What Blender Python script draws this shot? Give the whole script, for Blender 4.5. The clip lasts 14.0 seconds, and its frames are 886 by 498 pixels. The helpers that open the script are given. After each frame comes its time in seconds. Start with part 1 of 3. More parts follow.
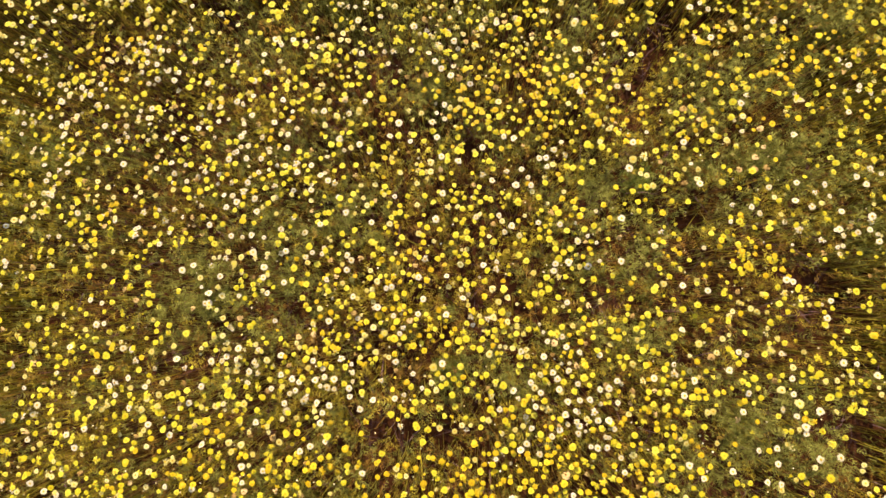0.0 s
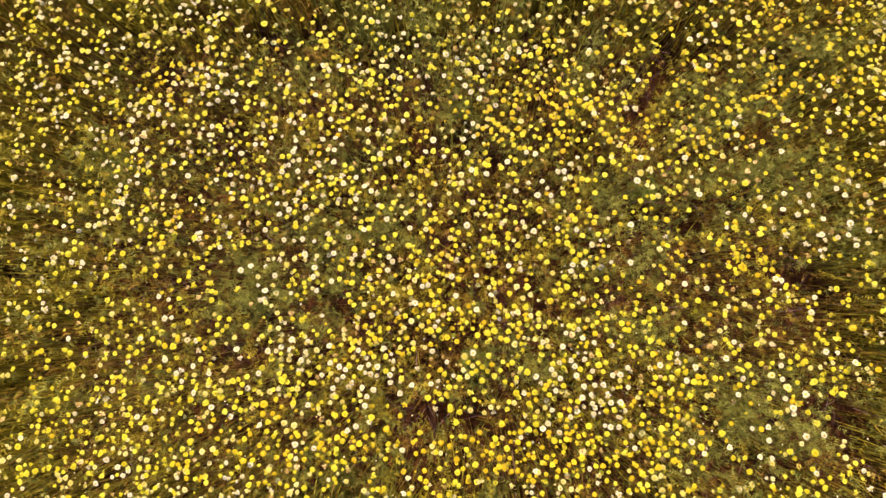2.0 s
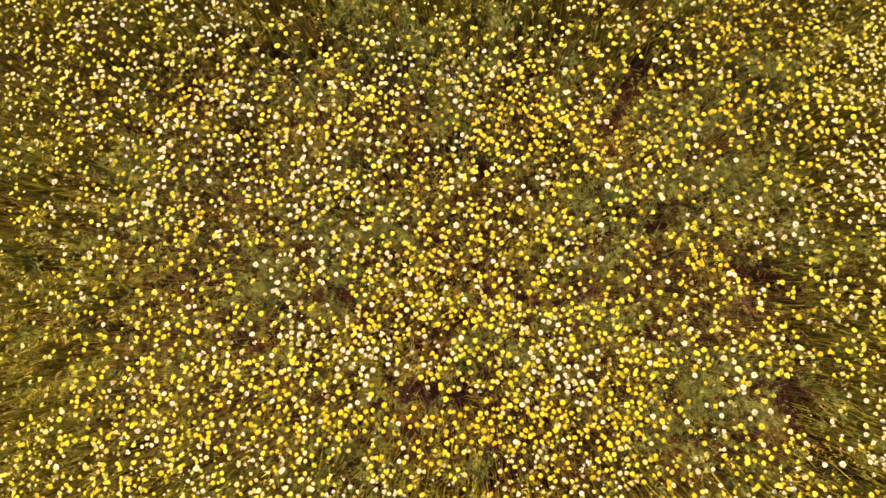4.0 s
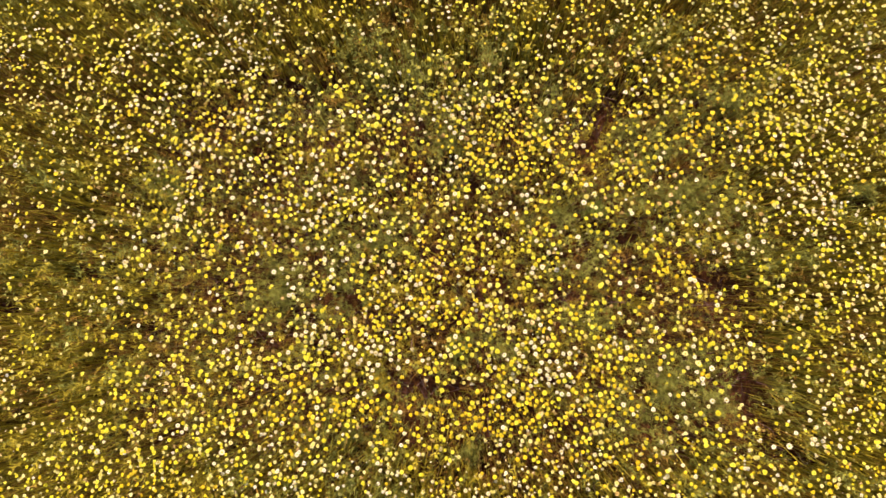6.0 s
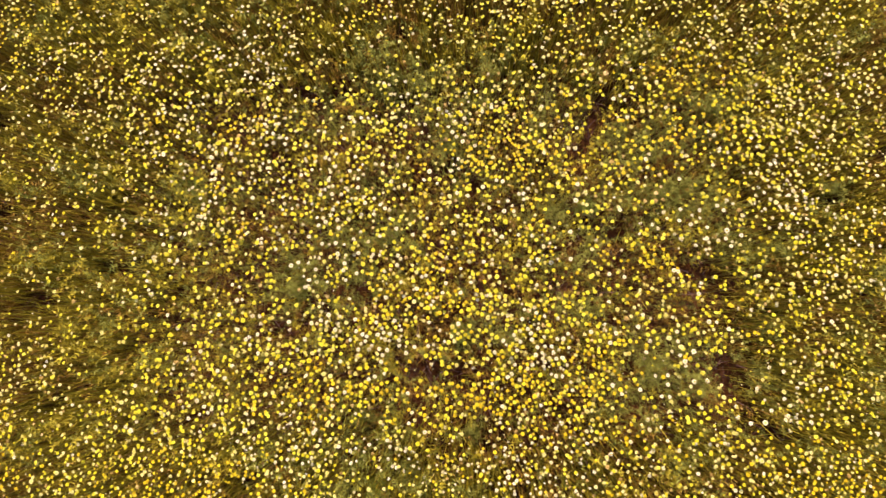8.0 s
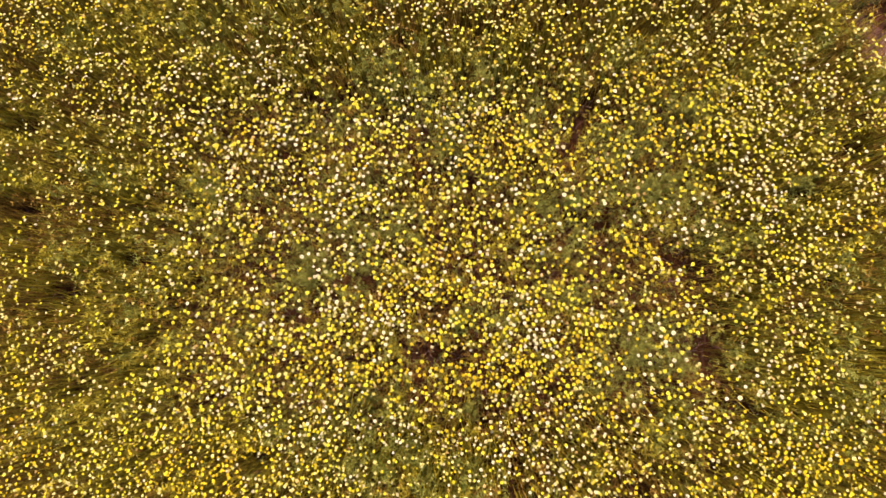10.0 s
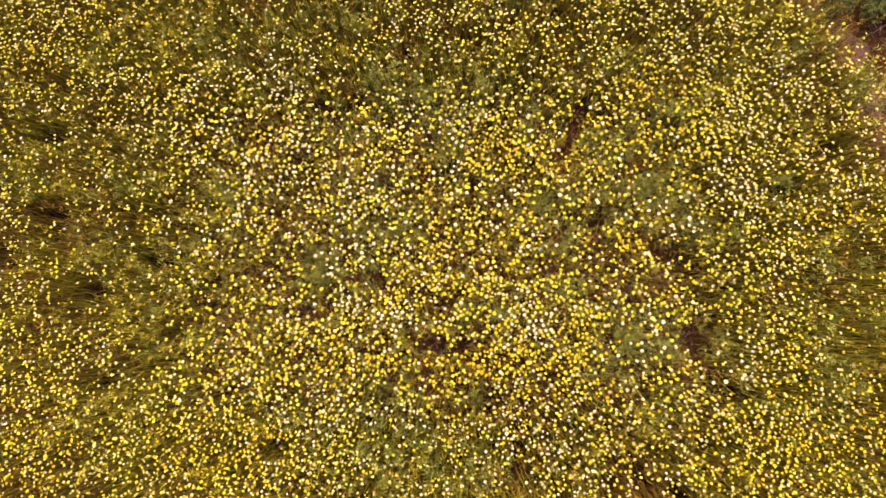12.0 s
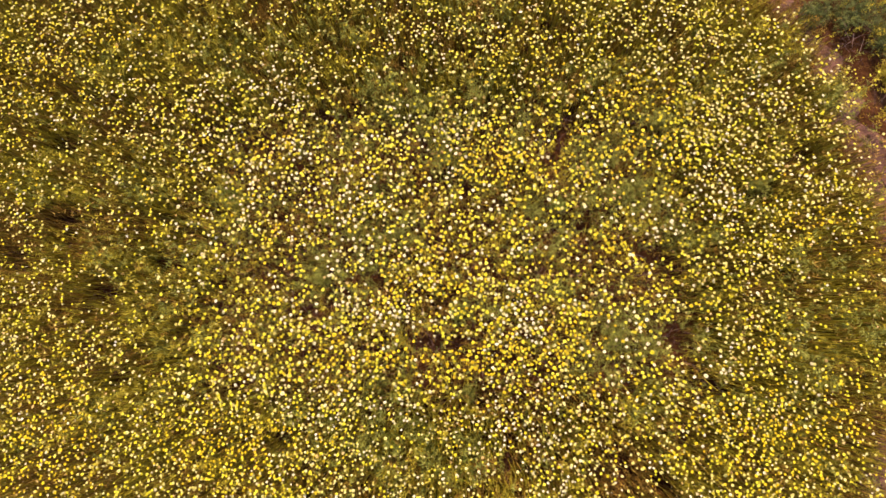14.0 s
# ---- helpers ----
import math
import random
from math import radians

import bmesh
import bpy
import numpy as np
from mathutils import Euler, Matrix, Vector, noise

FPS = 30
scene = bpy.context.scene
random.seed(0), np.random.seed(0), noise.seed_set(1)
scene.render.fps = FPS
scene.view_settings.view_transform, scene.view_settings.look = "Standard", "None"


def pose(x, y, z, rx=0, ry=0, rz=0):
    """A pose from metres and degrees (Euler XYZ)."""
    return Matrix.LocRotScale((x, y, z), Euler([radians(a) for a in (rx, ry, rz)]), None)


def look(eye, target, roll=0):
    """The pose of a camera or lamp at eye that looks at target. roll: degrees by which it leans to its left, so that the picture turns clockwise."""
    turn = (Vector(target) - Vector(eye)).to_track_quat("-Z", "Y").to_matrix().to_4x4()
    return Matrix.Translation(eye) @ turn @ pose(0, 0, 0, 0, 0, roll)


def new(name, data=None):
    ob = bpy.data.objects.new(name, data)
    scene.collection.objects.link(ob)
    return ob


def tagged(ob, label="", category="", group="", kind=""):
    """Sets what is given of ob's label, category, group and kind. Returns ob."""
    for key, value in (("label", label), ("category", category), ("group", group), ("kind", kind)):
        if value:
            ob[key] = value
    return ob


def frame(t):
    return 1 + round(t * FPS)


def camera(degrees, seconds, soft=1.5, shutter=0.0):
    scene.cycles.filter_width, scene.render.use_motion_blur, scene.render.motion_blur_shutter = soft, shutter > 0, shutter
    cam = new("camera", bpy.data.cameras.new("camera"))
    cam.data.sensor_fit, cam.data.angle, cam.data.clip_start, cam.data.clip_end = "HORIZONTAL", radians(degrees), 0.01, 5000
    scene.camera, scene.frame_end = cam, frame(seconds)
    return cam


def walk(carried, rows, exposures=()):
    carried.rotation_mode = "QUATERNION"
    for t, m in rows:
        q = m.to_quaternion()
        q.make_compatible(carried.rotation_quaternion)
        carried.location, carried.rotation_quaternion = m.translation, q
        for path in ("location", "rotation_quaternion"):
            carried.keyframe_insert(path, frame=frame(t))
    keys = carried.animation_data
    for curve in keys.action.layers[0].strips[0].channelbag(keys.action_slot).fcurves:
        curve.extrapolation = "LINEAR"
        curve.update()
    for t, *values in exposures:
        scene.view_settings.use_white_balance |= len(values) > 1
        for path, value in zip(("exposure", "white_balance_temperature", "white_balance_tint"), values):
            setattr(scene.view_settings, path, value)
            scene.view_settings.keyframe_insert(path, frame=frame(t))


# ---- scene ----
cam = camera(78.0, 14.0, soft=1.55)
PATH = [
    (0, (-0.091, -0.18, 3.929), (-0.178, 0.009, 1.94), -24.1),
    (0.5, (-0.146, -0.14, 4.04), (-0.235, 0.045, 2.051), -24.9),
    (1, (-0.217, -0.122, 4.157), (-0.299, 0.068, 2.168), -22.5),
    (1.5, (-0.279, -0.175, 4.278), (-0.354, 0.033, 2.29), -19.2),
    (2, (-0.303, -0.249, 4.366), (-0.377, -0.037, 2.378), -18.6),
    (2.5, (-0.306, -0.301, 4.467), (-0.381, -0.089, 2.479), -18.9),
    (3, (-0.287, -0.341, 4.581), (-0.365, -0.13, 2.594), -19.5),
    (3.5, (-0.241, -0.323, 4.703), (-0.325, -0.111, 2.716), -20.8),
    (5.8, (-0.16, -0.327, 5.361), (-0.234, -0.102, 3.375), -17.4),
    (6, (-0.173, -0.355, 5.412), (-0.246, -0.121, 3.428), -16.6),
    (6.5, (-0.188, -0.413, 5.536), (-0.262, -0.171, 3.552), -16.3),
    (7, (-0.199, -0.446, 5.643), (-0.274, -0.204, 3.659), -16.6),
    (7.5, (-0.186, -0.466, 5.739), (-0.264, -0.227, 3.755), -17.7),
    (8, (-0.169, -0.471, 5.826), (-0.25, -0.231, 3.842), -18.2),
    (10.5, (-0.154, -0.712, 6.352), (-0.23, -0.444, 4.372), -15.9),
    (11, (-0.162, -0.719, 6.458), (-0.237, -0.448, 4.478), -15.7),
    (11.5, (-0.194, -0.734, 6.549), (-0.265, -0.46, 4.569), -15.0),
    (12, (-0.201, -0.79, 6.634), (-0.274, -0.515, 4.654), -15.5),
    (12.5, (-0.206, -0.876, 6.711), (-0.278, -0.599, 4.731), -15.3),
    (13, (-0.185, -0.91, 6.784), (-0.257, -0.628, 4.805), -15.1),
    (13.5, (-0.169, -0.833, 6.879), (-0.236, -0.565, 4.898), -14.8),
    (14, (-0.172, -0.813, 6.956), (-0.233, -0.537, 4.977), -13.3),
]
walk(cam, [(t, look(eye, aim, roll)) for t, eye, aim, roll in PATH], [(0, 1.69, 7800, 30), (6, 1.77, 7800, 30), (14, 1.85, 7800, 30)])

# ---- light ----
SUN_ELEVATION, SUN_AZIMUTH = radians(50), radians(8)     # azimuth from +Y towards -X
sky_world = bpy.data.worlds.new("sky")
scene.world = sky_world
sky_world.use_nodes = True
sky_nodes = sky_world.node_tree.nodes
sky = sky_nodes.new("ShaderNodeTexSky")
sky.sky_type, sky.sun_disc = "NISHITA", False
sky.sun_elevation, sky.sun_rotation = SUN_ELEVATION, -SUN_AZIMUTH
sky_nodes["Background"].inputs["Strength"].default_value = 0.15
sky_world.node_tree.links.new(sky.outputs["Color"], sky_nodes["Background"].inputs["Color"])

sun_data = bpy.data.lights.new("sun", "SUN")
sun_data.energy, sun_data.angle, sun_data.color = 3.1, radians(0.5), (1.0, 0.91, 0.76)
sun = new("sun", sun_data)
toward = Vector((-math.sin(SUN_AZIMUTH) * math.cos(SUN_ELEVATION), math.cos(SUN_AZIMUTH) * math.cos(SUN_ELEVATION), math.sin(SUN_ELEVATION)))
sun.matrix_world = look(toward * 60, (0, 0, 0))


# ---- materials ----
def material(name, colours, scale=40.0, rough=0.7, spread=0.25, translucent=0.0, sheen=0.0, bump=0.0, source="island"):
    """Colours: two or three linear tints mixed by fine noise; each leaf, petal ring or stem differs by a random value."""
    m = bpy.data.materials.new(name)
    m.use_nodes = True
    nodes, links = m.node_tree.nodes, m.node_tree.links
    shader = nodes["Principled BSDF"]
    grain = nodes.new("ShaderNodeTexNoise")
    grain.inputs["Scale"].default_value, grain.inputs["Detail"].default_value = scale, 4
    place = nodes.new("ShaderNodeTexCoord")
    links.new(place.outputs["Object"], grain.inputs["Vector"])
    ramp = nodes.new("ShaderNodeValToRGB")
    ramp.color_ramp.interpolation = "LINEAR"
    while len(ramp.color_ramp.elements) < len(colours):
        ramp.color_ramp.elements.new(0.5)
    for i, (e, c) in enumerate(zip(ramp.color_ramp.elements, colours)):
        e.position = i / (len(colours) - 1)
        e.color = (*c, 1)
    if source == "island":
        chance = nodes.new("ShaderNodeNewGeometry").outputs["Random Per Island"]
    elif source == "object":
        chance = nodes.new("ShaderNodeObjectInfo").outputs["Random"]
    else:
        broad = nodes.new("ShaderNodeTexNoise")
        broad.inputs["Scale"].default_value, broad.inputs["Detail"].default_value = scale * 0.06, 3
        links.new(place.outputs["Object"], broad.inputs["Vector"])
        chance = broad.outputs["Fac"]
    mix = nodes.new("ShaderNodeMath")
    mix.operation = "MULTIPLY_ADD"
    mix.inputs[1].default_value = 0.5 if source != "ground" else 0.6
    links.new(grain.outputs["Fac"], mix.inputs[0])
    half = nodes.new("ShaderNodeMath")
    half.operation = "MULTIPLY_ADD"
    half.inputs[1].default_value, half.inputs[2].default_value = 0.8, -0.2
    links.new(chance, half.inputs[0])
    links.new(half.outputs[0], mix.inputs[2])
    links.new(mix.outputs[0], ramp.inputs["Fac"])
    value = nodes.new("ShaderNodeHueSaturation")
    shift = nodes.new("ShaderNodeMapRange")
    shift.inputs["To Min"].default_value, shift.inputs["To Max"].default_value = 1 - spread, 1 + spread
    links.new(chance, shift.inputs["Value"])
    links.new(shift.outputs[0], value.inputs["Value"])
    links.new(ramp.outputs["Color"], value.inputs["Color"])
    links.new(value.outputs["Color"], shader.inputs["Base Color"])
    shader.inputs["Roughness"].default_value = rough
    shader.inputs["Specular IOR Level"].default_value = sheen
    if bump:
        rise = nodes.new("ShaderNodeBump")
        rise.inputs["Strength"].default_value, rise.inputs["Distance"].default_value = bump, 0.03
        links.new(grain.outputs["Fac"], rise.inputs["Height"])
        links.new(rise.outputs["Normal"], shader.inputs["Normal"])
    if translucent:
        glow = nodes.new("ShaderNodeBsdfTranslucent")
        links.new(value.outputs["Color"], glow.inputs["Color"])
        blend = nodes.new("ShaderNodeMixShader")
        blend.inputs["Fac"].default_value = translucent
        links.new(shader.outputs["BSDF"], blend.inputs[1])
        links.new(glow.outputs["BSDF"], blend.inputs[2])
        links.new(blend.outputs["Shader"], nodes["Material Output"].inputs["Surface"])
    return m


M_SOIL = material("red_brown_soil", [(0.018, 0.008, 0.003), (0.041, 0.0165, 0.0065), (0.080, 0.037, 0.018)], 26, 0.95, 0.25, bump=0.9, source="ground")
M_FAR = material("distant_meadow", [(0.036, 0.026, 0.008), (0.090, 0.070, 0.013), (0.190, 0.155, 0.022)], 9, 0.9, 0.25, bump=0.6, source="ground")
M_PATH = material("pinkish_dry_earth", [(0.042, 0.020, 0.0135), (0.081, 0.041, 0.028), (0.132, 0.073, 0.054)], 22, 0.95, 0.2, bump=0.7, source="ground")
M_LEAF = material("olive_leaf", [(0.168, 0.134, 0.010), (0.256, 0.208, 0.018), (0.334, 0.278, 0.036)], 60, 0.65, 0.14, 0.34, 0.08)
M_LEAF_GREY = material("grey_green_leaf", [(0.096, 0.099, 0.015), (0.147, 0.151, 0.026), (0.212, 0.217, 0.046)], 60, 0.65, 0.14, 0.34, 0.08)
M_DRY = material("dry_brown_leaf", [(0.108, 0.051, 0.008), (0.174, 0.100, 0.017), (0.255, 0.170, 0.036)], 50, 0.8, 0.18, 0.25, 0.05)
M_DRY_PURPLE = material("withered_purple_stem", [(0.036, 0.018, 0.014), (0.066, 0.038, 0.030), (0.12, 0.080, 0.064)], 50, 0.85, 0.30)
M_STEM = material("green_stem", [(0.104, 0.090, 0.008), (0.160, 0.138, 0.014), (0.220, 0.186, 0.025)], 30, 0.5, 0.20, 0.0, 0.10)
M_STEM_RED = material("reddish_stem", [(0.075, 0.038, 0.011), (0.130, 0.074, 0.022), (0.180, 0.112, 0.036)], 30, 0.6, 0.20, 0.0, 0.08)
M_LEMON = material("lemon_petal", [(0.328, 0.293, 0.008), (0.359, 0.336, 0.018), (0.384, 0.368, 0.044)], 120, 0.5, 0.10, 0.25, 0.12)
M_GOLD = material("golden_petal", [(0.355, 0.238, 0.005), (0.388, 0.292, 0.009), (0.420, 0.340, 0.018)], 120, 0.5, 0.14, 0.25, 0.12)
M_CREAM = material("cream_petal", [(0.356, 0.322, 0.156), (0.390, 0.363, 0.219), (0.414, 0.392, 0.278)], 120, 0.5, 0.10, 0.25, 0.12)
M_PRIMROSE = material("primrose_petal", [(0.341, 0.298, 0.054), (0.372, 0.341, 0.107), (0.398, 0.372, 0.161)], 120, 0.5, 0.12, 0.25, 0.12)
M_FRESH = material("fresh_green_leaf", [(0.082, 0.108, 0.014), (0.128, 0.165, 0.024), (0.192, 0.238, 0.044)], 60, 0.6, 0.14, 0.32, 0.10)
M_SHRUB = material("dark_shrub_leaf", [(0.031, 0.039, 0.008), (0.053, 0.065, 0.013), (0.088, 0.102, 0.024)], 60, 0.6, 0.35, 0.2, 0.10)
M_SPENT = material("withered_petal", [(0.18, 0.11, 0.03), (0.28, 0.19, 0.06), (0.40, 0.30, 0.13)], 90, 0.8, 0.25, 0.1)
M_DISC = material("yellow_disc", [(0.29, 0.180, 0.008), (0.34, 0.240, 0.013), (0.39, 0.30, 0.025)], 300, 0.85, 0.15)
M_BUD = material("pale_bud", [(0.22, 0.20, 0.06), (0.40, 0.35, 0.16), (0.55, 0.50, 0.32)], 90, 0.6, 0.25)


# ---- planting plan: patches as (x, y, half width, half depth) ----
GAPS = [
    (-2.15, 1.17, 0.15, 0.09), (-1.87, 1.84, 0.12, 0.09), (1.28, 1.76, 0.06, 0.10), (1.19, 1.58, 0.06, 0.09), (1.07, 1.40, 0.06, 0.09),
    (0.96, 1.27, 0.07, 0.06), (1.09, 0.99, 0.05, 0.05), (-0.04, 0.85, 0.07, 0.04), (-1.89, -0.32, 0.16, 0.06), (-1.22, -0.19, 0.08, 0.08),
    (1.36, 0.37, 0.13, 0.07), (1.22, 0.46, 0.08, 0.05), (1.94, 0.01, 0.13, 0.05), (2.09, -0.04, 0.16, 0.07), (2.34, -0.15, 0.14, 0.06),
    (-2.02, -0.61, 0.19, 0.06), (-0.58, -1.03, 0.14, 0.08), (-0.23, -1.04, 0.10, 0.06), (-0.00, -0.78, 0.04, 0.09), (1.64, -1.22, 0.06, 0.10),
    (2.33, -0.96, 0.12, 0.12), (2.39, -1.16, 0.09, 0.10), (0.90, 0.33, 0.05, 0.04), (0.50, -0.09, 0.05, 0.06),
]
GAPS_OUTER = [
    (-4.97, 2.20, 0.19, 0.12), (-5.24, 1.54, 0.23, 0.13), (-5.65, 2.84, 0.18, 0.09), (-0.82, 2.51, 0.08, 0.18), (-1.50, 1.87, 0.11, 0.18),
    (0.96, 2.96, 0.08, 0.15), (1.10, 1.47, 0.11, 0.09), (2.98, 2.06, 0.18, 0.07), (4.03, 1.24, 0.16, 0.10), (-5.08, 0.51, 0.14, 0.25),
    (-3.81, -0.00, 0.28, 0.11), (-4.59, -0.37, 0.21, 0.11), (-5.72, 0.10, 0.14, 0.18), (3.45, 0.75, 0.21, 0.08), 
    (-4.33, -1.34, 0.12, 0.09), (-3.81, -1.92, 0.11, 0.06), (-2.30, -2.11, 0.13, 0.09), (-5.47, -2.28, 0.11, 0.08), (-0.11, -1.53, 0.08, 0.10),
    (0.36, -2.35, 0.06, 0.24), (2.71, -1.55, 0.25, 0.09), (2.53, -1.40, 0.19, 0.09), (1.67, -1.15, 0.10, 0.08), (2.36, -2.11, 0.09, 0.10),
    (2.08, -2.58, 0.08, 0.12), (1.64, -2.44, 0.05, 0.21),
]
THICKETS = [
    (1.87, -1.00, 0.37, 0.27), (-0.49, -2.26, 0.81, 0.30), (3.89, -0.56, 0.47, 0.41), (-3.92, -0.46, 0.41, 0.27), (-4.46, 0.25, 0.41, 0.20),
    (-1.84, -0.14, 0.27, 0.20), (2.41, 1.68, 0.15, 0.14), (2.01, 0.80, 0.28, 0.15), (2.71, 0.16, 0.41, 0.17), (-3.15, 2.81, 0.81, 0.41),
    (-0.95, 2.06, 0.41, 0.27), (3.70, 2.31, 0.20, 0.23), (1.75, 2.22, 0.41, 0.18), (-5.54, 1.06, 0.41, 0.23), (-1.68, 2.93, 0.74, 0.27),
    (-0.31, 1.14, 0.22, 0.22), (1.54, 1.25, 0.40, 0.16), (1.98, 0.80, 0.44, 0.16), (1.63, -1.01, 0.33, 0.22), (0.00, -0.59, 0.20, 0.18),
    (0.59, 1.57, 0.22, 0.15), (-1.55, 1.46, 0.33, 0.15), (-1.47, -0.29, 0.22, 0.15),
]
THICKETS_B = [
    (-3.15, 0.46, 0.36, 0.16), (-2.87, 0.19, 0.32, 0.16), (-0.71, 1.80, 0.32, 0.20), (-0.25, 1.67, 0.20, 0.16), (1.72, -0.97, 0.36, 0.32),
    (2.96, -1.59, 0.54, 0.18), (-4.14, 0.89, 0.47, 0.27), (-3.47, -1.00, 0.47, 0.23), (-3.92, -1.53, 0.41, 0.20), (-4.51, -1.85, 0.27, 0.18),
    (0.21, 3.10, 0.41, 0.20), (4.48, 1.85, 0.23, 0.19), (4.51, -0.77, 0.27, 0.41), (1.98, -1.77, 0.27, 0.27), (0.76, 0.46, 0.22, 0.22),
    (-1.97, -0.15, 0.18, 0.15), (-1.10, 0.87, 0.22, 0.11), (1.13, -0.40, 0.18, 0.15), (-0.86, 0.38, 0.22, 0.15),
]
THICKETS_C = [
    (-0.93, -2.07, 0.78, 0.40), (3.89, -0.91, 0.35, 0.70), (-3.97, -0.05, 0.46, 0.29), (-3.03, 0.73, 0.26, 0.26), (0.10, 2.03, 0.39, 0.21),
    (-0.96, 2.12, 0.53, 0.28), (2.03, 0.75, 0.43, 0.19), (1.44, -1.14, 0.27, 0.30), (3.44, 0.67, 0.24, 0.22), (-3.78, -0.90, 0.35, 0.22),
    (2.21, 1.61, 0.28, 0.30), (1.00, 0.09, 0.16, 0.19), (-1.39, 0.25, 0.19, 0.16), (2.71, -0.96, 0.24, 0.24), (-1.78, -1.96, 0.43, 0.23),
    (-4.72, 2.57, 0.42, 0.25), (3.97, -0.12, 0.30, 0.37),
]
CREAM = [
    (-2.17, 1.32, 0.66, 0.39), (-1.40, 0.57, 0.26, 0.36), (-2.40, 2.16, 0.53, 0.26), (2.61, -1.25, 0.33, 0.22), (0.57, -0.79, 0.24, 0.24),
    (-0.93, -1.84, 0.53, 0.24), (-1.96, -1.83, 0.39, 0.20), (1.98, 0.31, 0.59, 0.17), (3.50, 2.00, 0.18, 0.26), (3.04, 0.56, 0.66, 0.26),
    (-3.29, 0.13, 0.39, 0.33), (0.34, -2.16, 0.79, 0.39), (0.28, 0.68, 0.26, 0.20), (-2.38, 1.07, 0.69, 0.55),
    (-1.43, 0.63, 0.38, 0.41), (0.50, -0.71, 0.26, 0.19), (-0.56, 1.51, 0.55, 0.21), (-0.68, -0.75, 0.41, 0.14), (4.29, 0.80, 0.33, 0.20),
]
GOLD = [
    (0.27, 1.21, 0.45, 0.28), (1.89, 1.24, 0.28, 0.19), (2.23, 0.71, 0.14, 0.21), (0.78, 0.42, 0.21, 0.12), (-0.59, -0.11, 0.14, 0.09),
    (-2.47, 1.34, 0.21, 0.14), (-1.77, -1.14, 0.28, 0.14), (0.09, 1.24, 0.66, 0.30), (0.75, -1.11, 0.49, 0.30), (-0.73, -1.16, 0.49, 0.16),
    (3.43, -2.05, 0.79, 0.33), (-5.34, 2.24, 0.53, 0.36), (-5.11, -2.50, 0.53, 0.36), (-4.69, -2.00, 0.26, 0.22), (-2.72, -2.20, 0.53, 0.33),
    (-1.51, -1.24, 0.26, 0.13), (1.39, 0.12, 0.53, 0.20), (-4.03, 0.91, 0.09, 0.13), (2.56, -0.72, 0.16, 0.13), (-4.23, 2.89, 0.59, 0.26),
]
GOLD_FAR = [(0.71, 1.23, 0.81, 0.45), (0.88, -1.19, 0.77, 0.46), (-5.04, -1.71, 0.38, 0.76), (-5.46, 2.32, 0.35, 0.57), (-2.84, -2.06, 0.67, 0.29), (-0.56, -0.21, 0.55, 0.31), (3.82, 0.17, 0.41, 0.31), (1.94, 2.01, 0.50, 0.27)]
GOLD_NEAR = [
    (2.17, 1.36, 0.31, 0.40), (1.63, 0.94, 0.28, 0.20), (0.11, 1.29, 0.40, 0.23), (0.33, 1.07, 0.32, 0.22), (-0.15, -1.23, 0.85, 0.13),
    (2.35, 0.85, 0.14, 0.29), (0.68, 0.46, 0.25, 0.14),
]
DENSE = [
    (-2.60, 1.20, 0.70, 0.50), (-2.30, -1.20, 0.80, 0.40), (-3.60, 1.80, 0.60, 0.40),
    (-1.82, -2.21, 1.71, 0.46), (-5.38, 2.62, 0.59, 0.59), (0.10, 1.27, 0.59, 0.33), (0.56, -0.98, 0.72, 0.39),
    (3.43, -2.05, 0.92, 0.46), (-1.60, 0.37, 0.72, 0.39), (2.79, 1.52, 0.79, 0.53), (-0.85, -0.45, 0.60, 0.40), (-5.14, -2.19, 0.59, 0.59),
    (0.77, 1.22, 0.59, 0.39), (-1.45, -1.21, 0.59, 0.20),
]


SPARSE = [
    (-3.54, 2.62, 0.92, 0.55), (-4.20, 0.09, 0.85, 0.55), (-5.18, 1.64, 0.40, 0.32), (-1.63, 2.49, 0.77, 0.55), (4.11, -0.81, 0.37, 0.98),
    (-1.92, 3.02, 0.85, 0.22),
    (1.85, 0.38, 0.50, 0.32), (1.30, 0.45, 0.25, 0.20), (-3.40, 0.30, 0.50, 0.45), (-2.85, -0.15, 0.40, 0.30),
]
LUSH = [
    (-5.10, -1.60, 0.66, 0.81), (3.40, 0.20, 0.70, 0.80), (2.47, -2.01, 1.21, 0.53), (3.76, 0.68, 0.57, 0.79),
    (-0.93, -1.82, 1.26, 0.36),
    (3.00, -1.15, 0.28, 0.50), (0.60, 2.65, 0.50, 0.35), (-5.80, 0.90, 0.35, 0.50), (0.05, -1.55, 0.50, 0.25),
]
TANGLES = [(4.76, 2.70, 0.22, 0.20), (4.24, 3.22, 0.22, 0.30), (4.92, 1.95, 0.16, 0.10), (5.18, 1.00, 0.12, 0.30), (-0.60, -1.02, 0.16, 0.10)]
WITHERED = [
    (-1.45, 3.30, 0.50, 0.45), (0.05, 3.25, 0.35, 0.45), (-2.45, 3.50, 0.50, 0.35), (-4.90, 0.50, 0.45, 0.50), (-4.95, -0.25, 0.45, 0.35),
    (-6.00, 0.30, 0.45, 0.50), (3.95, 3.25, 0.40, 0.45), (0.29, 1.79, 0.28, 0.24), (-3.40, -0.75, 0.50, 0.30), (1.75, -2.60, 0.40, 0.45),
]
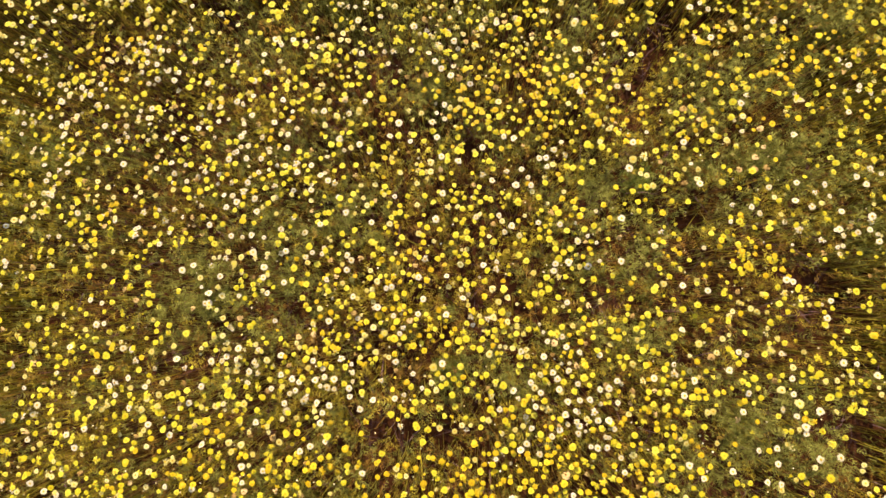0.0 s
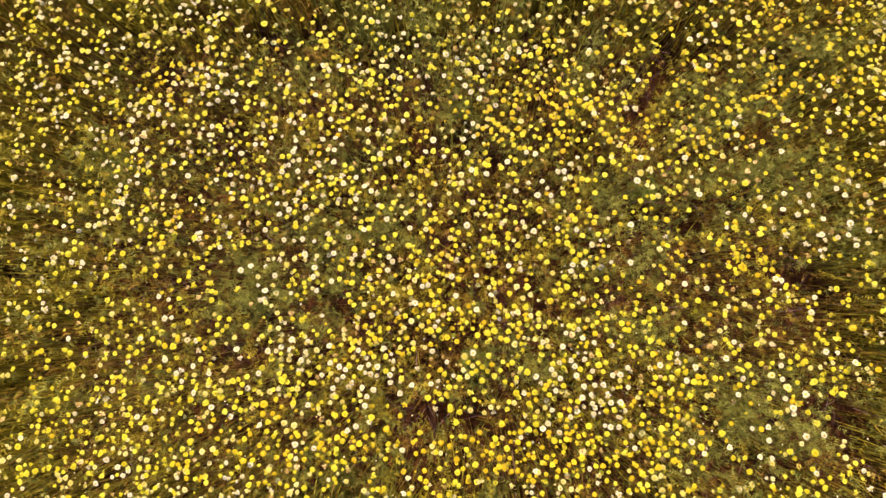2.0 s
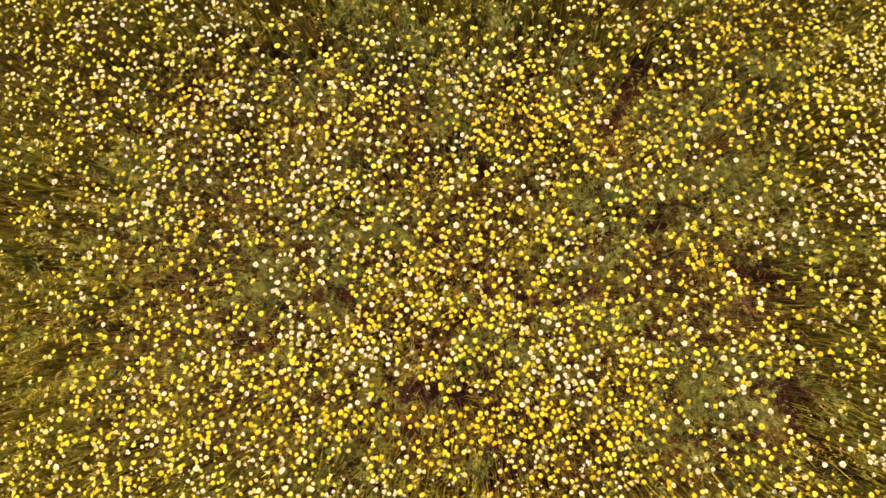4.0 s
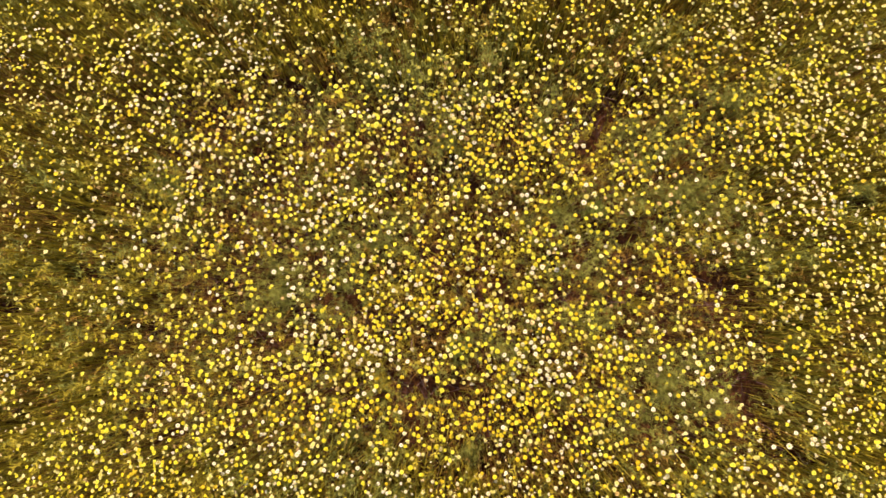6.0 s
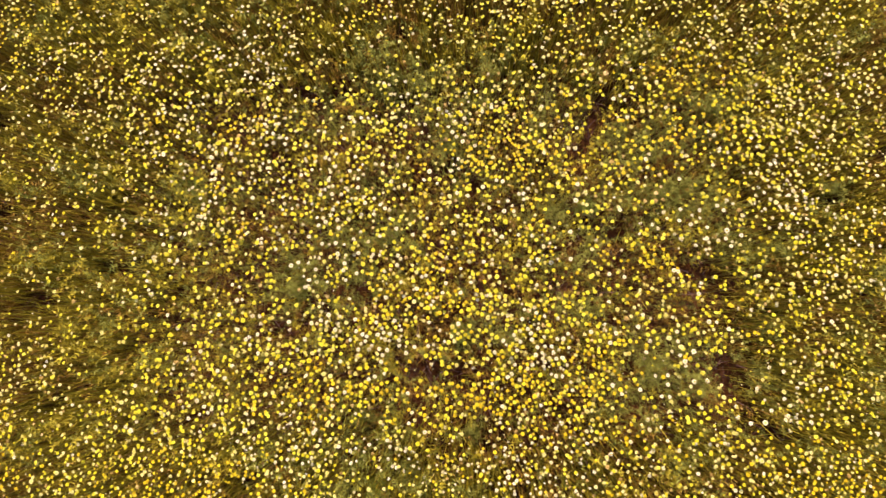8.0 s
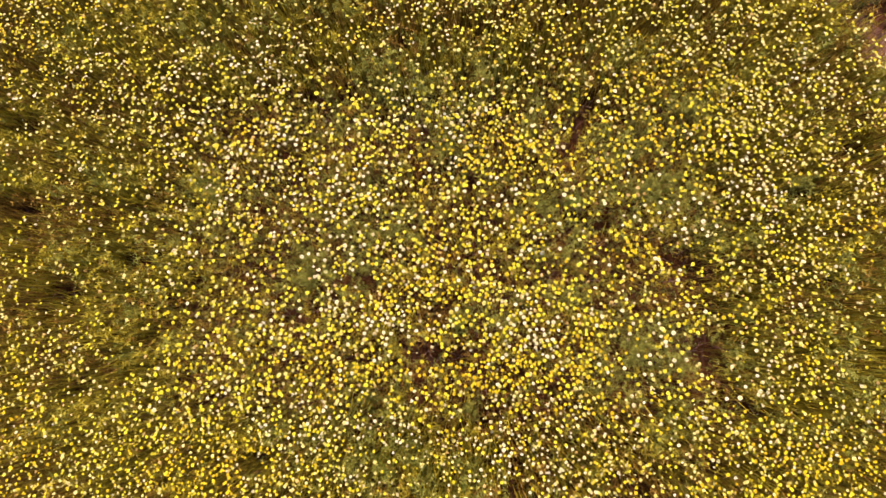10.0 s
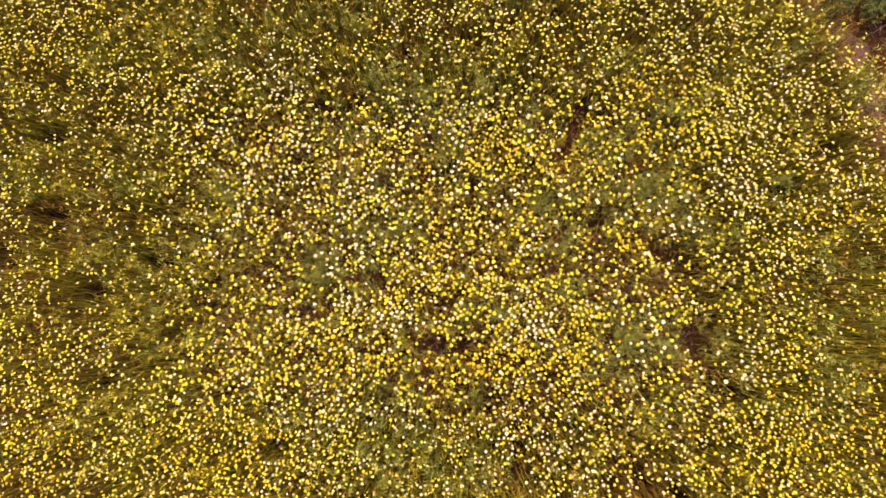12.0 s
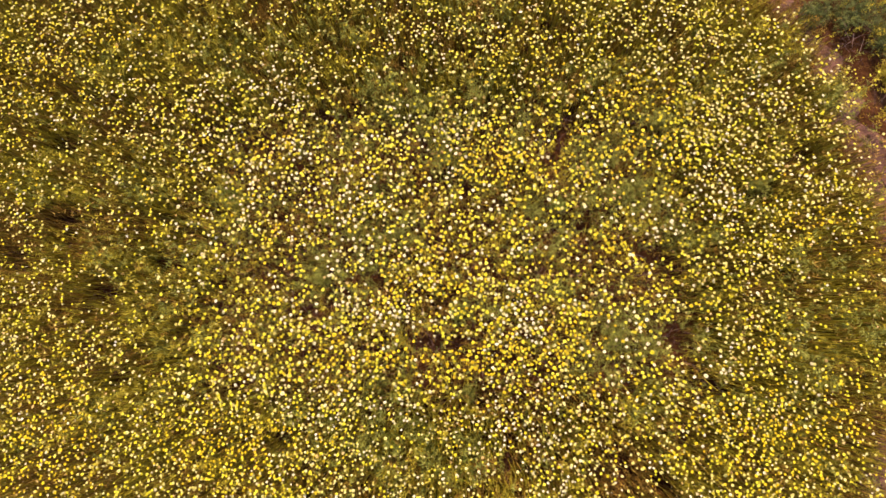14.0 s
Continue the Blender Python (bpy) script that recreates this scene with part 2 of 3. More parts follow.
# leafy clumps without flowers, as (x, y, radius, 1 for fresh green)
CLUMPS = [
    (-2.98, 2.45, 0.14, 1), (-3.07, 0.83, 0.14, 1), (-3.80, -1.04, 0.15, 0), (-0.98, 2.06, 0.16, 0), (-0.36, 1.31, 0.12, 0), (0.59, 1.42, 0.09, 0),
    (1.17, 2.16, 0.16, 0), (1.05, 0.65, 0.09, 1), (2.07, 0.83, 0.11, 0), (1.85, 0.78, 0.10, 0), (-0.22, -0.65, 0.10, 1), (-0.09, -1.60, 0.13, 0),
    (-1.20, -1.51, 0.14, 0), (1.71, -0.99, 0.18, 0), (2.83, -0.56, 0.13, 0), (-1.91, -0.23, 0.16, 0),
    (-1.01, -2.19, 0.14, 1), (-0.59, -2.25, 0.16, 1), (-0.14, -2.47, 0.14, 1), (-1.11, -2.56, 0.16, 1), (-0.47, -2.63, 0.14, 1), (-0.72, -1.99, 0.12, 0),
    (4.38, -0.77, 0.15, 1), (4.59, -0.25, 0.14, 1), (4.26, -1.19, 0.15, 0), (-4.18, 0.04, 0.18, 0), (-4.69, 0.23, 0.16, 0),
]
# tall single plants of the middle, as (x, y)
CREAM_WEST = [
    (-3.06, 1.28), (-2.69, 1.06), (-2.67, -1.29), (-2.64, 0.66), (-2.62, -1.35), (-2.54, 1.14), (-2.53, -0.49), (-2.52, -1.02), (-2.48, 1.09), (-2.45, 1.18),
    (-2.42, -1.08), (-2.41, -0.20), (-2.35, -0.35), (-2.35, -0.22), (-2.33, -0.63), (-2.25, -0.72), (-2.25, 0.65), (-2.20, -0.77), (-2.15, 1.32), (-2.15, 1.67),
    (-2.14, -0.67), (-2.13, -0.85), (-2.13, -0.50), (-2.08, 1.21), (-2.06, 1.40), (-1.99, -0.94), (-1.95, 1.19), (-1.88, 1.70), (-1.86, -1.00), (-1.85, -0.01),
    (-1.84, -0.55), (-1.78, 0.02), (-1.75, -0.81), (-1.71, -1.31), (-1.68, -0.71), (-1.68, -0.21), (-1.68, 0.27), (-1.66, -1.05), (-1.66, -0.15), (-1.59, 0.69),
    (-1.53, -0.53), (-1.53, 0.42), (-1.51, 0.83),
]
CREAM_MID_WEST = [
    (-1.51, 1.04), (-1.47, 0.69), (-1.46, -0.48), (-1.46, 0.54), (-1.45, 0.97), (-1.42, 0.21), (-1.41, -1.17), (-1.40, -1.26), (-1.40, -0.62), (-1.40, 0.36),
    (-1.39, 1.37), (-1.38, 0.69), (-1.34, -0.05), (-1.33, -0.91), (-1.32, 0.01), (-1.32, 1.47), (-1.30, 0.92), (-1.29, -1.20), (-1.24, -0.71), (-1.22, 0.76),
    (-1.21, -0.52), (-1.21, -0.08), (-1.19, -0.63), (-1.19, 0.11), (-1.17, -0.80), (-1.14, 0.60), (-1.10, -0.72), (-1.06, -1.07), (-1.05, 0.49), (-1.05, 0.64),
    (-1.01, -1.05), (-0.99, -0.66), (-0.99, 0.28), (-0.99, 0.58), (-0.97, -0.79), (-0.95, -0.91), (-0.94, -0.85), (-0.94, -0.06), (-0.92, -1.02), (-0.92, -0.31),
    (-0.89, -0.80), (-0.87, -0.65), (-0.83, 0.35),
]
CREAM_MIDDLE = [
    (-0.82, 0.00), (-0.79, -0.71), (-0.78, -0.16), (-0.77, 1.38), (-0.76, 0.78), (-0.72, -0.83), (-0.67, 0.29), (-0.65, 1.61), (-0.64, -0.77), (-0.57, 0.83),
    (-0.54, -0.10), (-0.52, 0.92), (-0.51, -0.76), (-0.49, -0.38), (-0.45, 1.39), (-0.44, 1.56), (-0.38, -0.26), (-0.38, -0.04), (-0.35, -0.17), (-0.34, 1.37),
    (-0.30, 1.31), (-0.28, 0.31), (-0.28, 0.81), (-0.28, 0.82), (-0.27, 1.25), (-0.26, 1.26), (-0.25, 0.70), (-0.24, 0.47), (-0.23, -0.55), (-0.21, -0.26),
    (-0.21, -0.03), (-0.20, 1.21), (-0.11, -0.16), (-0.01, 1.51), (0.00, 0.77), (0.11, -0.81), (0.13, 0.83), (0.18, 0.28), (0.19, -0.70), (0.19, 0.82),
    (0.23, -1.03), (0.23, -0.47), (0.24, 0.63),
]
CREAM_MID_EAST = [
    (0.29, -0.65), (0.29, 0.52), (0.32, -0.79), (0.34, 0.30), (0.35, -0.71), (0.37, -0.50), (0.39, -0.41), (0.42, -0.59), (0.44, 0.05), (0.45, -0.63),
    (0.46, -0.92), (0.46, -0.69), (0.47, 0.29), (0.49, -0.83), (0.50, -0.44), (0.51, -0.76), (0.51, -0.18), (0.52, 0.06), (0.57, -0.89), (0.57, 1.38),
    (0.57, 1.56), (0.58, -0.75), (0.58, -0.47), (0.68, -1.02), (0.68, -0.86), (0.69, -0.68), (0.71, -0.49), (0.73, -0.85), (0.75, -0.68), (0.79, -0.63),
    (0.80, -0.76), (0.82, -1.14), (0.82, 0.32), (0.83, 0.07), (0.91, 1.35), (1.00, -0.61), (1.18, -1.09), (1.18, -0.71), (1.18, -0.33), (1.19, -0.07),
    (1.22, 0.80), (1.23, -0.62), (1.26, 1.63),
]
CREAM_EAST = [
    (1.27, -1.17), (1.30, 0.54), (1.32, -0.10), (1.40, 1.46), (1.44, -1.13), (1.44, -0.56), (1.47, -0.45), (1.50, -0.79), (1.54, -0.69), (1.57, -1.00),
    (1.60, 0.40), (1.64, -1.19), (1.69, -1.08), (1.70, -1.19), (1.70, -1.00), (1.79, -0.60), (1.79, -0.03), (1.80, -0.69), (1.83, -0.04), (1.85, -0.87),
    (1.85, 0.44), (1.86, -0.91), (1.87, 0.55), (1.88, 0.85), (1.93, -1.05), (1.93, -0.78), (1.97, 0.41), (2.00, -0.25), (2.03, -0.15), (2.03, 0.46),
    (2.09, 0.37), (2.10, 0.27), (2.15, -0.51), (2.19, 0.98), (2.20, 0.58), (2.25, -0.57), (2.26, 1.14), (2.27, 0.54), (2.28, 0.27), (2.31, 0.64),
    (2.32, 0.20), (2.35, 1.11),
]
LEMON_WEST = [
    (-3.05, 1.57), (-3.04, 0.81), (-2.97, 0.71), (-2.74, -1.26), (-2.65, 0.38), (-2.58, -1.15), (-2.57, 0.69), (-2.54, 0.41), (-2.49, -1.21), (-2.45, -0.89),
    (-2.43, -0.49), (-2.35, -0.82), (-2.29, -0.54), (-2.04, -0.22), (-1.96, -0.34), (-1.91, -0.35), (-1.90, 1.33), (-1.86, 1.15), (-1.83, 0.49), (-1.81, -0.75),
    (-1.75, -1.14), (-1.73, 0.56), (-1.72, 0.77), (-1.69, -0.92), (-1.67, 0.62), (-1.65, -0.67), (-1.58, 0.79), (-1.52, -0.76), (-1.46, 1.20), (-1.40, -0.35),
    (-1.36, 1.71), (-1.33, -0.84),
]
LEMON_MID_WEST = [
    (-1.31, 1.64), (-1.28, -1.32), (-1.23, 0.21), (-1.21, -0.42), (-1.19, 1.05), (-1.15, -0.86), (-1.15, 0.01), (-1.14, -1.23), (-1.14, -0.97), (-1.12, 1.06),
    (-1.06, -0.09), (-1.05, -0.24), (-1.05, 0.14), (-1.03, -0.72), (-0.95, -1.26), (-0.94, 0.35), (-0.92, -0.13), (-0.90, -0.98), (-0.87, 0.44), (-0.86, 0.64),
    (-0.85, 0.22), (-0.83, 0.86), (-0.82, 0.15), (-0.82, 1.16), (-0.78, 0.65), (-0.77, 0.24), (-0.70, 1.53), (-0.66, -0.15), (-0.63, 1.69), (-0.61, 0.77),
    (-0.60, 0.52), (-0.58, -1.08),
]
LEMON_MIDDLE = [
    (-0.55, 1.18), (-0.53, -0.85), (-0.47, -1.20), (-0.46, 0.46), (-0.42, 0.83), (-0.39, -0.78), (-0.38, -0.90), (-0.37, 0.60), (-0.35, 0.46), (-0.34, -1.01),
    (-0.27, -1.18), (-0.21, -1.28), (-0.17, -0.73), (-0.16, 0.22), (-0.15, 0.73), (-0.12, 0.38), (-0.09, -0.40), (-0.08, -1.11), (-0.01, 0.43), (-0.00, -0.30),
    (0.00, 0.16), (0.03, -0.61), (0.04, 0.68), (0.08, -0.35), (0.10, 0.95), (0.12, -0.24), (0.13, -0.67), (0.18, -0.96), (0.24, 0.85), (0.28, -0.82),
    (0.28, -0.34), (0.29, -1.26),
]
LEMON_MID_EAST = [
    (0.32, -0.13), (0.34, 0.45), (0.35, -0.95), (0.38, 0.54), (0.40, -0.10), (0.41, -0.36), (0.46, -0.15), (0.46, 0.36), (0.48, 0.57), (0.51, 1.28),
    (0.53, -1.01), (0.55, -0.70), (0.55, 0.38), (0.55, 0.64), (0.56, -1.14), (0.58, -1.27), (0.58, 1.19), (0.59, -0.61), (0.59, 0.54), (0.60, -0.16),
    (0.60, -0.05), (0.63, 0.77), (0.64, 0.99), (0.65, -1.06), (0.65, -0.60), (0.65, -0.38), (0.67, 0.28), (0.72, 0.76), (0.72, 1.52), (0.73, 1.07),
    (0.76, -0.34), (0.83, -0.55),
]
LEMON_EAST = [
    (0.84, -0.28), (0.89, -0.94), (0.90, 0.49), (0.92, -1.08), (0.92, 0.42), (0.93, -0.45), (0.96, -0.54), (0.97, -0.69), (0.99, -1.01), (0.99, 1.39),
    (1.00, 0.37), (1.01, -0.10), (1.07, -0.56), (1.16, 1.31), (1.17, -0.94), (1.17, 0.97), (1.23, 0.43), (1.28, -0.88), (1.29, 0.75), (1.36, -0.69),
    (1.39, -1.04), (1.41, 0.84), (1.50, 0.95), (1.52, 1.05), (1.59, 0.61), (1.69, 0.27), (1.74, 0.83), (1.79, 1.10), (1.89, 0.30), (1.93, 0.59),
    (2.31, 0.96), (2.37, 0.83),
]

rng = np.random.default_rng(7)
FIELD = (-7.0, 6.0, -3.7, 4.4)


def lattice_noise(x, y, size, seed):
    """Smooth value noise in 0..1 over the plan, with features of that size in metres."""
    table = np.random.default_rng(seed).random((256, 256))
    u, v = x / size + 100, y / size + 100
    i, j = np.floor(u).astype(int), np.floor(v).astype(int)
    a, b = u - i, v - j
    a, b = a * a * (3 - 2 * a), b * b * (3 - 2 * b)
    i, j = i % 255, j % 255
    return (table[i, j] * (1 - a) + table[i + 1, j] * a) * (1 - b) + (table[i, j + 1] * (1 - a) + table[i + 1, j + 1] * a) * b


def bare(x, y):
    """1 in the bare gaps of the field."""
    return np.maximum(patches(x, y, GAPS, power=4.0, grow=1.15), 0.78 * patches(x, y, GAPS_OUTER, power=3.0, grow=1.05))


def patches(x, y, *plans, power=2.0, grow=1.0):
    """How strongly the place lies in one of the patches: 1 in its middle, 0 outside."""
    most = np.zeros_like(x)
    wx = x + 0.12 * (lattice_noise(x, y, 0.22, 31) - 0.5)
    wy = y + 0.12 * (lattice_noise(x, y, 0.22, 32) - 0.5)
    for plan in plans:
        for px, py, rx, ry in plan:
            q = (((wx - px) / rx) ** 2 + ((wy - py) / ry) ** 2) / grow ** 2
            most = np.maximum(most, np.exp(-0.7 * q ** (power / 2)))
    return most


def path_edge(y):
    """The field's eastern border, where the trodden earth begins."""
    bend = np.interp(y, (-4.6, -2.8, -2.0, -1.0, 0.4, 0.9, 1.2, 1.5, 1.75, 2.0, 2.25, 2.6, 3.0, 3.6, 5.6), (4.1, 4.62, 4.95, 5.25, 5.14, 5.08, 4.96, 4.74, 4.64, 4.90, 4.62, 4.58, 4.34, 4.0, 3.5))
    return bend + 0.05 * np.sin(5.3 * y) + 0.03 * np.sin(13 * y + 1)


def inside_field(x, y, beyond=0.45):
    """1 in the field, 0 on the trodden earth, and green again beyond it."""
    wide = 0.50 * lattice_noise(x, y, 0.5, 24) + 0.10
    return 1 / (1 + np.exp((x - path_edge(y)) / 0.08)) + beyond / (1 + np.exp((path_edge(y) + wide - x) / 0.06))


def back_from_path(x, y):
    """1 in the field, falling to 0 a little before the trodden earth, where only low leaves grow."""
    return 1 / (1 + np.exp((x - path_edge(y) + 0.26) / 0.06))


def outlying(x, y):
    """0 in the middle of the meadow, 1 towards its borders."""
    return np.clip(np.maximum(np.abs(x + 0.4) - 2.6, 1.6 * (np.abs(y - 0.2) - 1.5)) / 1.0, 0, 1)


def bloom_edge(y):
    """East of this line the plants bear hardly a flower."""
    return np.interp(y, (-3.6, -2.2, -1.0, 0.4, 1.0, 1.35, 1.6, 1.95, 2.35, 2.95, 3.6, 4.4), (4.30, 4.42, 4.54, 4.68, 4.60, 4.50, 4.40, 4.64, 4.34, 3.78, 3.1, 2.8))


def flower_density(x, y):
    """Heads per square metre."""
    d = 375 * (0.70 + 0.60 * lattice_noise(x, y, 0.55, 3)) * (0.45 + 1.1 * lattice_noise(x, y, 0.17, 4))
    d *= 1 + 0.75 * patches(x, y, DENSE)
    d *= (1 - 0.95 * bare(x, y)) * (1 + 0.12 * outlying(x, y))
    d *= (1 - 0.50 * patches(x, y, SPARSE)) * (1 + 0.40 * patches(x, y, LUSH))
    d *= 1 - 0.45 * patches(x, y, WITHERED)
    d *= 1 - 0.55 * patches(x, y, [(cx, cy, r, r) for cx, cy, r, fresh in CLUMPS])
    d *= 1 - 0.58 * patches(x, y, THICKETS, THICKETS_B, THICKETS_C)
    return d * inside_field(x, y, 0.04) / (1 + np.exp((x - bloom_edge(y) + 0.10) / 0.14))


def ground_height(x, y):
    near = np.exp(-((x / 25) ** 2 + (y / 25) ** 2))
    return near * (0.05 * (lattice_noise(x, y, 0.5, 11) - 0.5) + 0.035 * (lattice_noise(x, y, 0.13, 12) - 0.5) + 0.02 * (lattice_noise(x, y, 0.05, 13) - 0.5))


# ---- mesh tools ----
def big_mesh(name, verts, tris, materials, slots=None, smooth=False):
    me = bpy.data.meshes.new(name)
    n = len(tris)
    me.vertices.add(len(verts))
    me.vertices.foreach_set("co", np.ascontiguousarray(verts, np.float32).ravel())
    me.loops.add(3 * n)
    me.loops.foreach_set("vertex_index", np.ascontiguousarray(tris, np.int32).ravel())
    me.polygons.add(n)
    me.polygons.foreach_set("loop_start", np.arange(0, 3 * n, 3, dtype=np.int32))
    for m in materials:
        me.materials.append(m)
    if slots is not None:
        me.polygons.foreach_set("material_index", np.ascontiguousarray(slots, np.int32))
    me.update(calc_edges=True)
    if smooth:
        me.polygons.foreach_set("use_smooth", np.ones(n, bool))
    return me


def turns(yaw, tilt, way):
    """Rotation matrices: turned by yaw about z, then tipped by tilt towards the heading way."""
    c, s = np.cos(yaw), np.sin(yaw)
    z = np.zeros_like(yaw)
    o = np.ones_like(yaw)
    spin = np.stack([np.stack([c, -s, z], -1), np.stack([s, c, z], -1), np.stack([z, z, o], -1)], -2)
    ax, ay = -np.sin(way), np.cos(way)
    ct, st = np.cos(tilt), np.sin(tilt)
    tip = np.stack([np.stack([ct + ax * ax * (1 - ct), ax * ay * (1 - ct), ay * st], -1),
                    np.stack([ax * ay * (1 - ct), ct + ay * ay * (1 - ct), -ax * st], -1),
                    np.stack([-ay * st, ax * st, ct], -1)], -2)
    return tip @ spin


def strewn(name, templates, places, rotations, sizes, materials):
    """One mesh of many copies of the templates (vertices, triangles, slots), each at its place, turn and size."""
    n = len(places)
    pick = rng.integers(0, len(templates), n)
    all_v, all_t, all_s, count = [], [], [], 0
    for k, (tv, tt, ts) in enumerate(templates):
        sel = np.nonzero(pick == k)[0]
        if len(sel) == 0:
            continue
        v = np.einsum("nij,kj->nki", rotations[sel], tv) * sizes[sel][:, None, None] + places[sel][:, None, :]
        t = tt[None] + (count + np.arange(len(sel)) * len(tv))[:, None, None]
        all_v.append(v.reshape(-1, 3))
        all_t.append(t.reshape(-1, 3))
        all_s.append(np.tile(ts, len(sel)))
        count += len(sel) * len(tv)
    return big_mesh(name, np.concatenate(all_v), np.concatenate(all_t), materials, np.concatenate(all_s))


# ---- flower heads, unit radius ----
def petal_ring(count, fine, seed, droop=0.12, ragged=0.12, full=1.0):
    """Overlapping ray petals round one centre point."""
    r = np.random.default_rng(seed)
    v, t = [(0, 0, 0.02)], []
    for i in range(count):
        a = 2 * math.pi * i / count + r.normal(0, 0.05)
        long = 1 + r.normal(0, ragged)
        w = full * math.pi / count * (1.30 if fine else 1.15)
        lift = 0.035 * (i % 2)
        dip = -droop * (0.6 + 0.8 * r.random())
        base = len(v)
        outline = ((0.70, 1.0), (0.70, -1.0), (0.98, 0.62), (0.98, -0.62)) if fine else ((0.96, -0.9), (0.96, 0.9))
        for rad, half in outline:
            q = a + half * w
            v.append((rad * long * math.cos(q), rad * long * math.sin(q), lift + dip * rad ** 1.5))
        if fine:
            t += [(0, base + 1, base), (base, base + 1, base + 2), (base + 1, base + 3, base + 2)]
        else:
            t += [(0, base, base + 1)]
    return np.array(v), np.array(t)


def dome(sides, radius, height, seed):
    r = np.random.default_rng(seed)
    v = [(0, 0, height)]
    for rad, z in ((0.6, 0.75), (1.0, 0.1)):
        v += [(rad * radius * math.cos(2 * math.pi * i / sides), rad * radius * math.sin(2 * math.pi * i / sides), z * height + r.normal(0, 0.01)) for i in range(sides)]
    t = [(0, 1 + i, 1 + (i + 1) % sides) for i in range(sides)]
    for i in range(sides):
        a, b, c, d = 1 + i, 1 + (i + 1) % sides, 1 + sides + i, 1 + sides + (i + 1) % sides
        t += [(a, c, d), (a, d, b)]
    return np.array(v), np.array(t)


def head_template(count, fine, seed, droop=0.12, ragged=0.10, full=1.0):
    pv, pt = petal_ring(count, fine, seed, droop, ragged, full)
    dv, dt = dome(6 if fine else 4, 0.34, 0.10, seed)
    return np.concatenate([pv, dv + (0, 0, 0.02)]), np.concatenate([pt, dt + len(pv)]), np.concatenate([np.zeros(len(pt), int), np.ones(len(dt), int)])


FINE_HEADS = [head_template(n, True, n, d, g) for n, d, g in ((13, 0.10, 0.05), (14, 0.22, 0.08), (15, 0.05, 0.06), (12, 0.30, 0.12), (14, 0.12, 0.05), (13, 0.18, 0.08), (14, 0.08, 0.06))]
FINE_HEADS += [head_template(8, True, 21, 0.35, 0.15, 0.62)]
PLAIN_HEADS = [head_template(n, False, n, d, g) for n, d, g in ((10, 0.10, 0.06), (10, 0.22, 0.08), (9, 0.05, 0.10))]
SPENT_HEADS = [head_template(9, False, 5, 0.6, 0.3), head_template(7, False, 6, 0.9, 0.35)]
BUDS = [(*dome(5, 1.0, 1.2, 3), np.zeros(15, int))]


# ---- leaves: a feathery blade along +x, unit length ----
def leaf_template(pairs, width, seed, lobe, arch=0.30):
    """A thin curved rachis with uneven narrow lobes."""
    r = np.random.default_rng(seed)
    curve = r.normal(0, 0.22)
    def spine(s):
        return np.array((s, curve * s * s, arch * (s - 1.25 * s * s)))
    v = [spine(s) for s in np.linspace(0, 1, pairs + 1)]
    t = []
    for i in range(pairs):
        s = (i + 0.25 * r.random()) / pairs
        reach = width * (0.55 + 0.45 * math.sin(math.pi * (i + 0.9) / (pairs + 0.4)))
        k = len(v)
        wide = lobe * r.uniform(0.55, 1.35)
        v.append(spine(s + wide) + (0, 0.02, 0))
        for side in (1, -1):
            q = reach * (0.35 + 0.95 * r.random())
            v.append(spine(s + wide) + (q * r.uniform(-0.1, 1.4), side * q, q * r.normal(0.1, 0.5)))
        t += [(i, k + 1, k), (i, k, k + 2), (i, k, i + 1)]
    return np.array(v), np.array(t), np.zeros(len(t), int)


FEATHERS = [leaf_template(4, 0.36, s, 0.058) for s in range(1, 7)] + [leaf_template(5, 0.28, s, 0.046, 0.15) for s in range(7, 11)]
COARSE = [leaf_template(3, 0.38, s, 0.085) for s in range(11, 19)]
STRAWS = [(np.array([(0, -0.012, 0), (0, 0.012, 0), (0.5, 0.012, 0.10 + b), (0.5, -0.012, 0.10 + b), (1, 0, 0.05)]),
           np.array([(0, 2, 1), (0, 3, 2), (3, 4, 2)]), np.zeros(3, int)) for b in (-0.05, 0.05, 0.12)]


def stalks(name, foot, tip, thick, materials, slots, bends=2, sides=3):
    """Tapered three-sided stems from foot to tip, with a bend on the way."""
    n = len(foot)
    rings = []
    lean = rng.normal(0, 0.02, (n, 3)) * (1, 1, 0)
    for k in range(bends + 1):
        s = k / bends
        c = foot * (1 - s) + tip * s + lean * math.sin(math.pi * s)
        c[:, :2] -= (tip - foot)[:, :2] * 0.25 * math.sin(math.pi * s)
        rad = thick * (1 - 0.45 * s)
        ang = 2 * math.pi * np.arange(sides) / sides
        ring = c[:, None, :] + np.stack([np.cos(ang), np.sin(ang), 0 * ang], -1)[None] * rad[:, None, None]
        rings.append(ring)
    v = np.stack(rings, 1).reshape(n, -1, 3)
    t = []
    for k in range(bends):
        for i in range(sides):
            a, b = k * sides + i, k * sides + (i + 1) % sides
            t += [(a, b, b + sides), (a, b + sides, a + sides)]
    t = np.array(t)
    tris = t[None] + (np.arange(n) * v.shape[1])[:, None, None]
    return big_mesh(name, v.reshape(-1, 3), tris.reshape(-1, 3), materials, np.repeat(slots, len(t)))


def stuff(name, mesh, label, category):
    ob = new(name, mesh)
    return tagged(ob, label, category, kind="stuff")


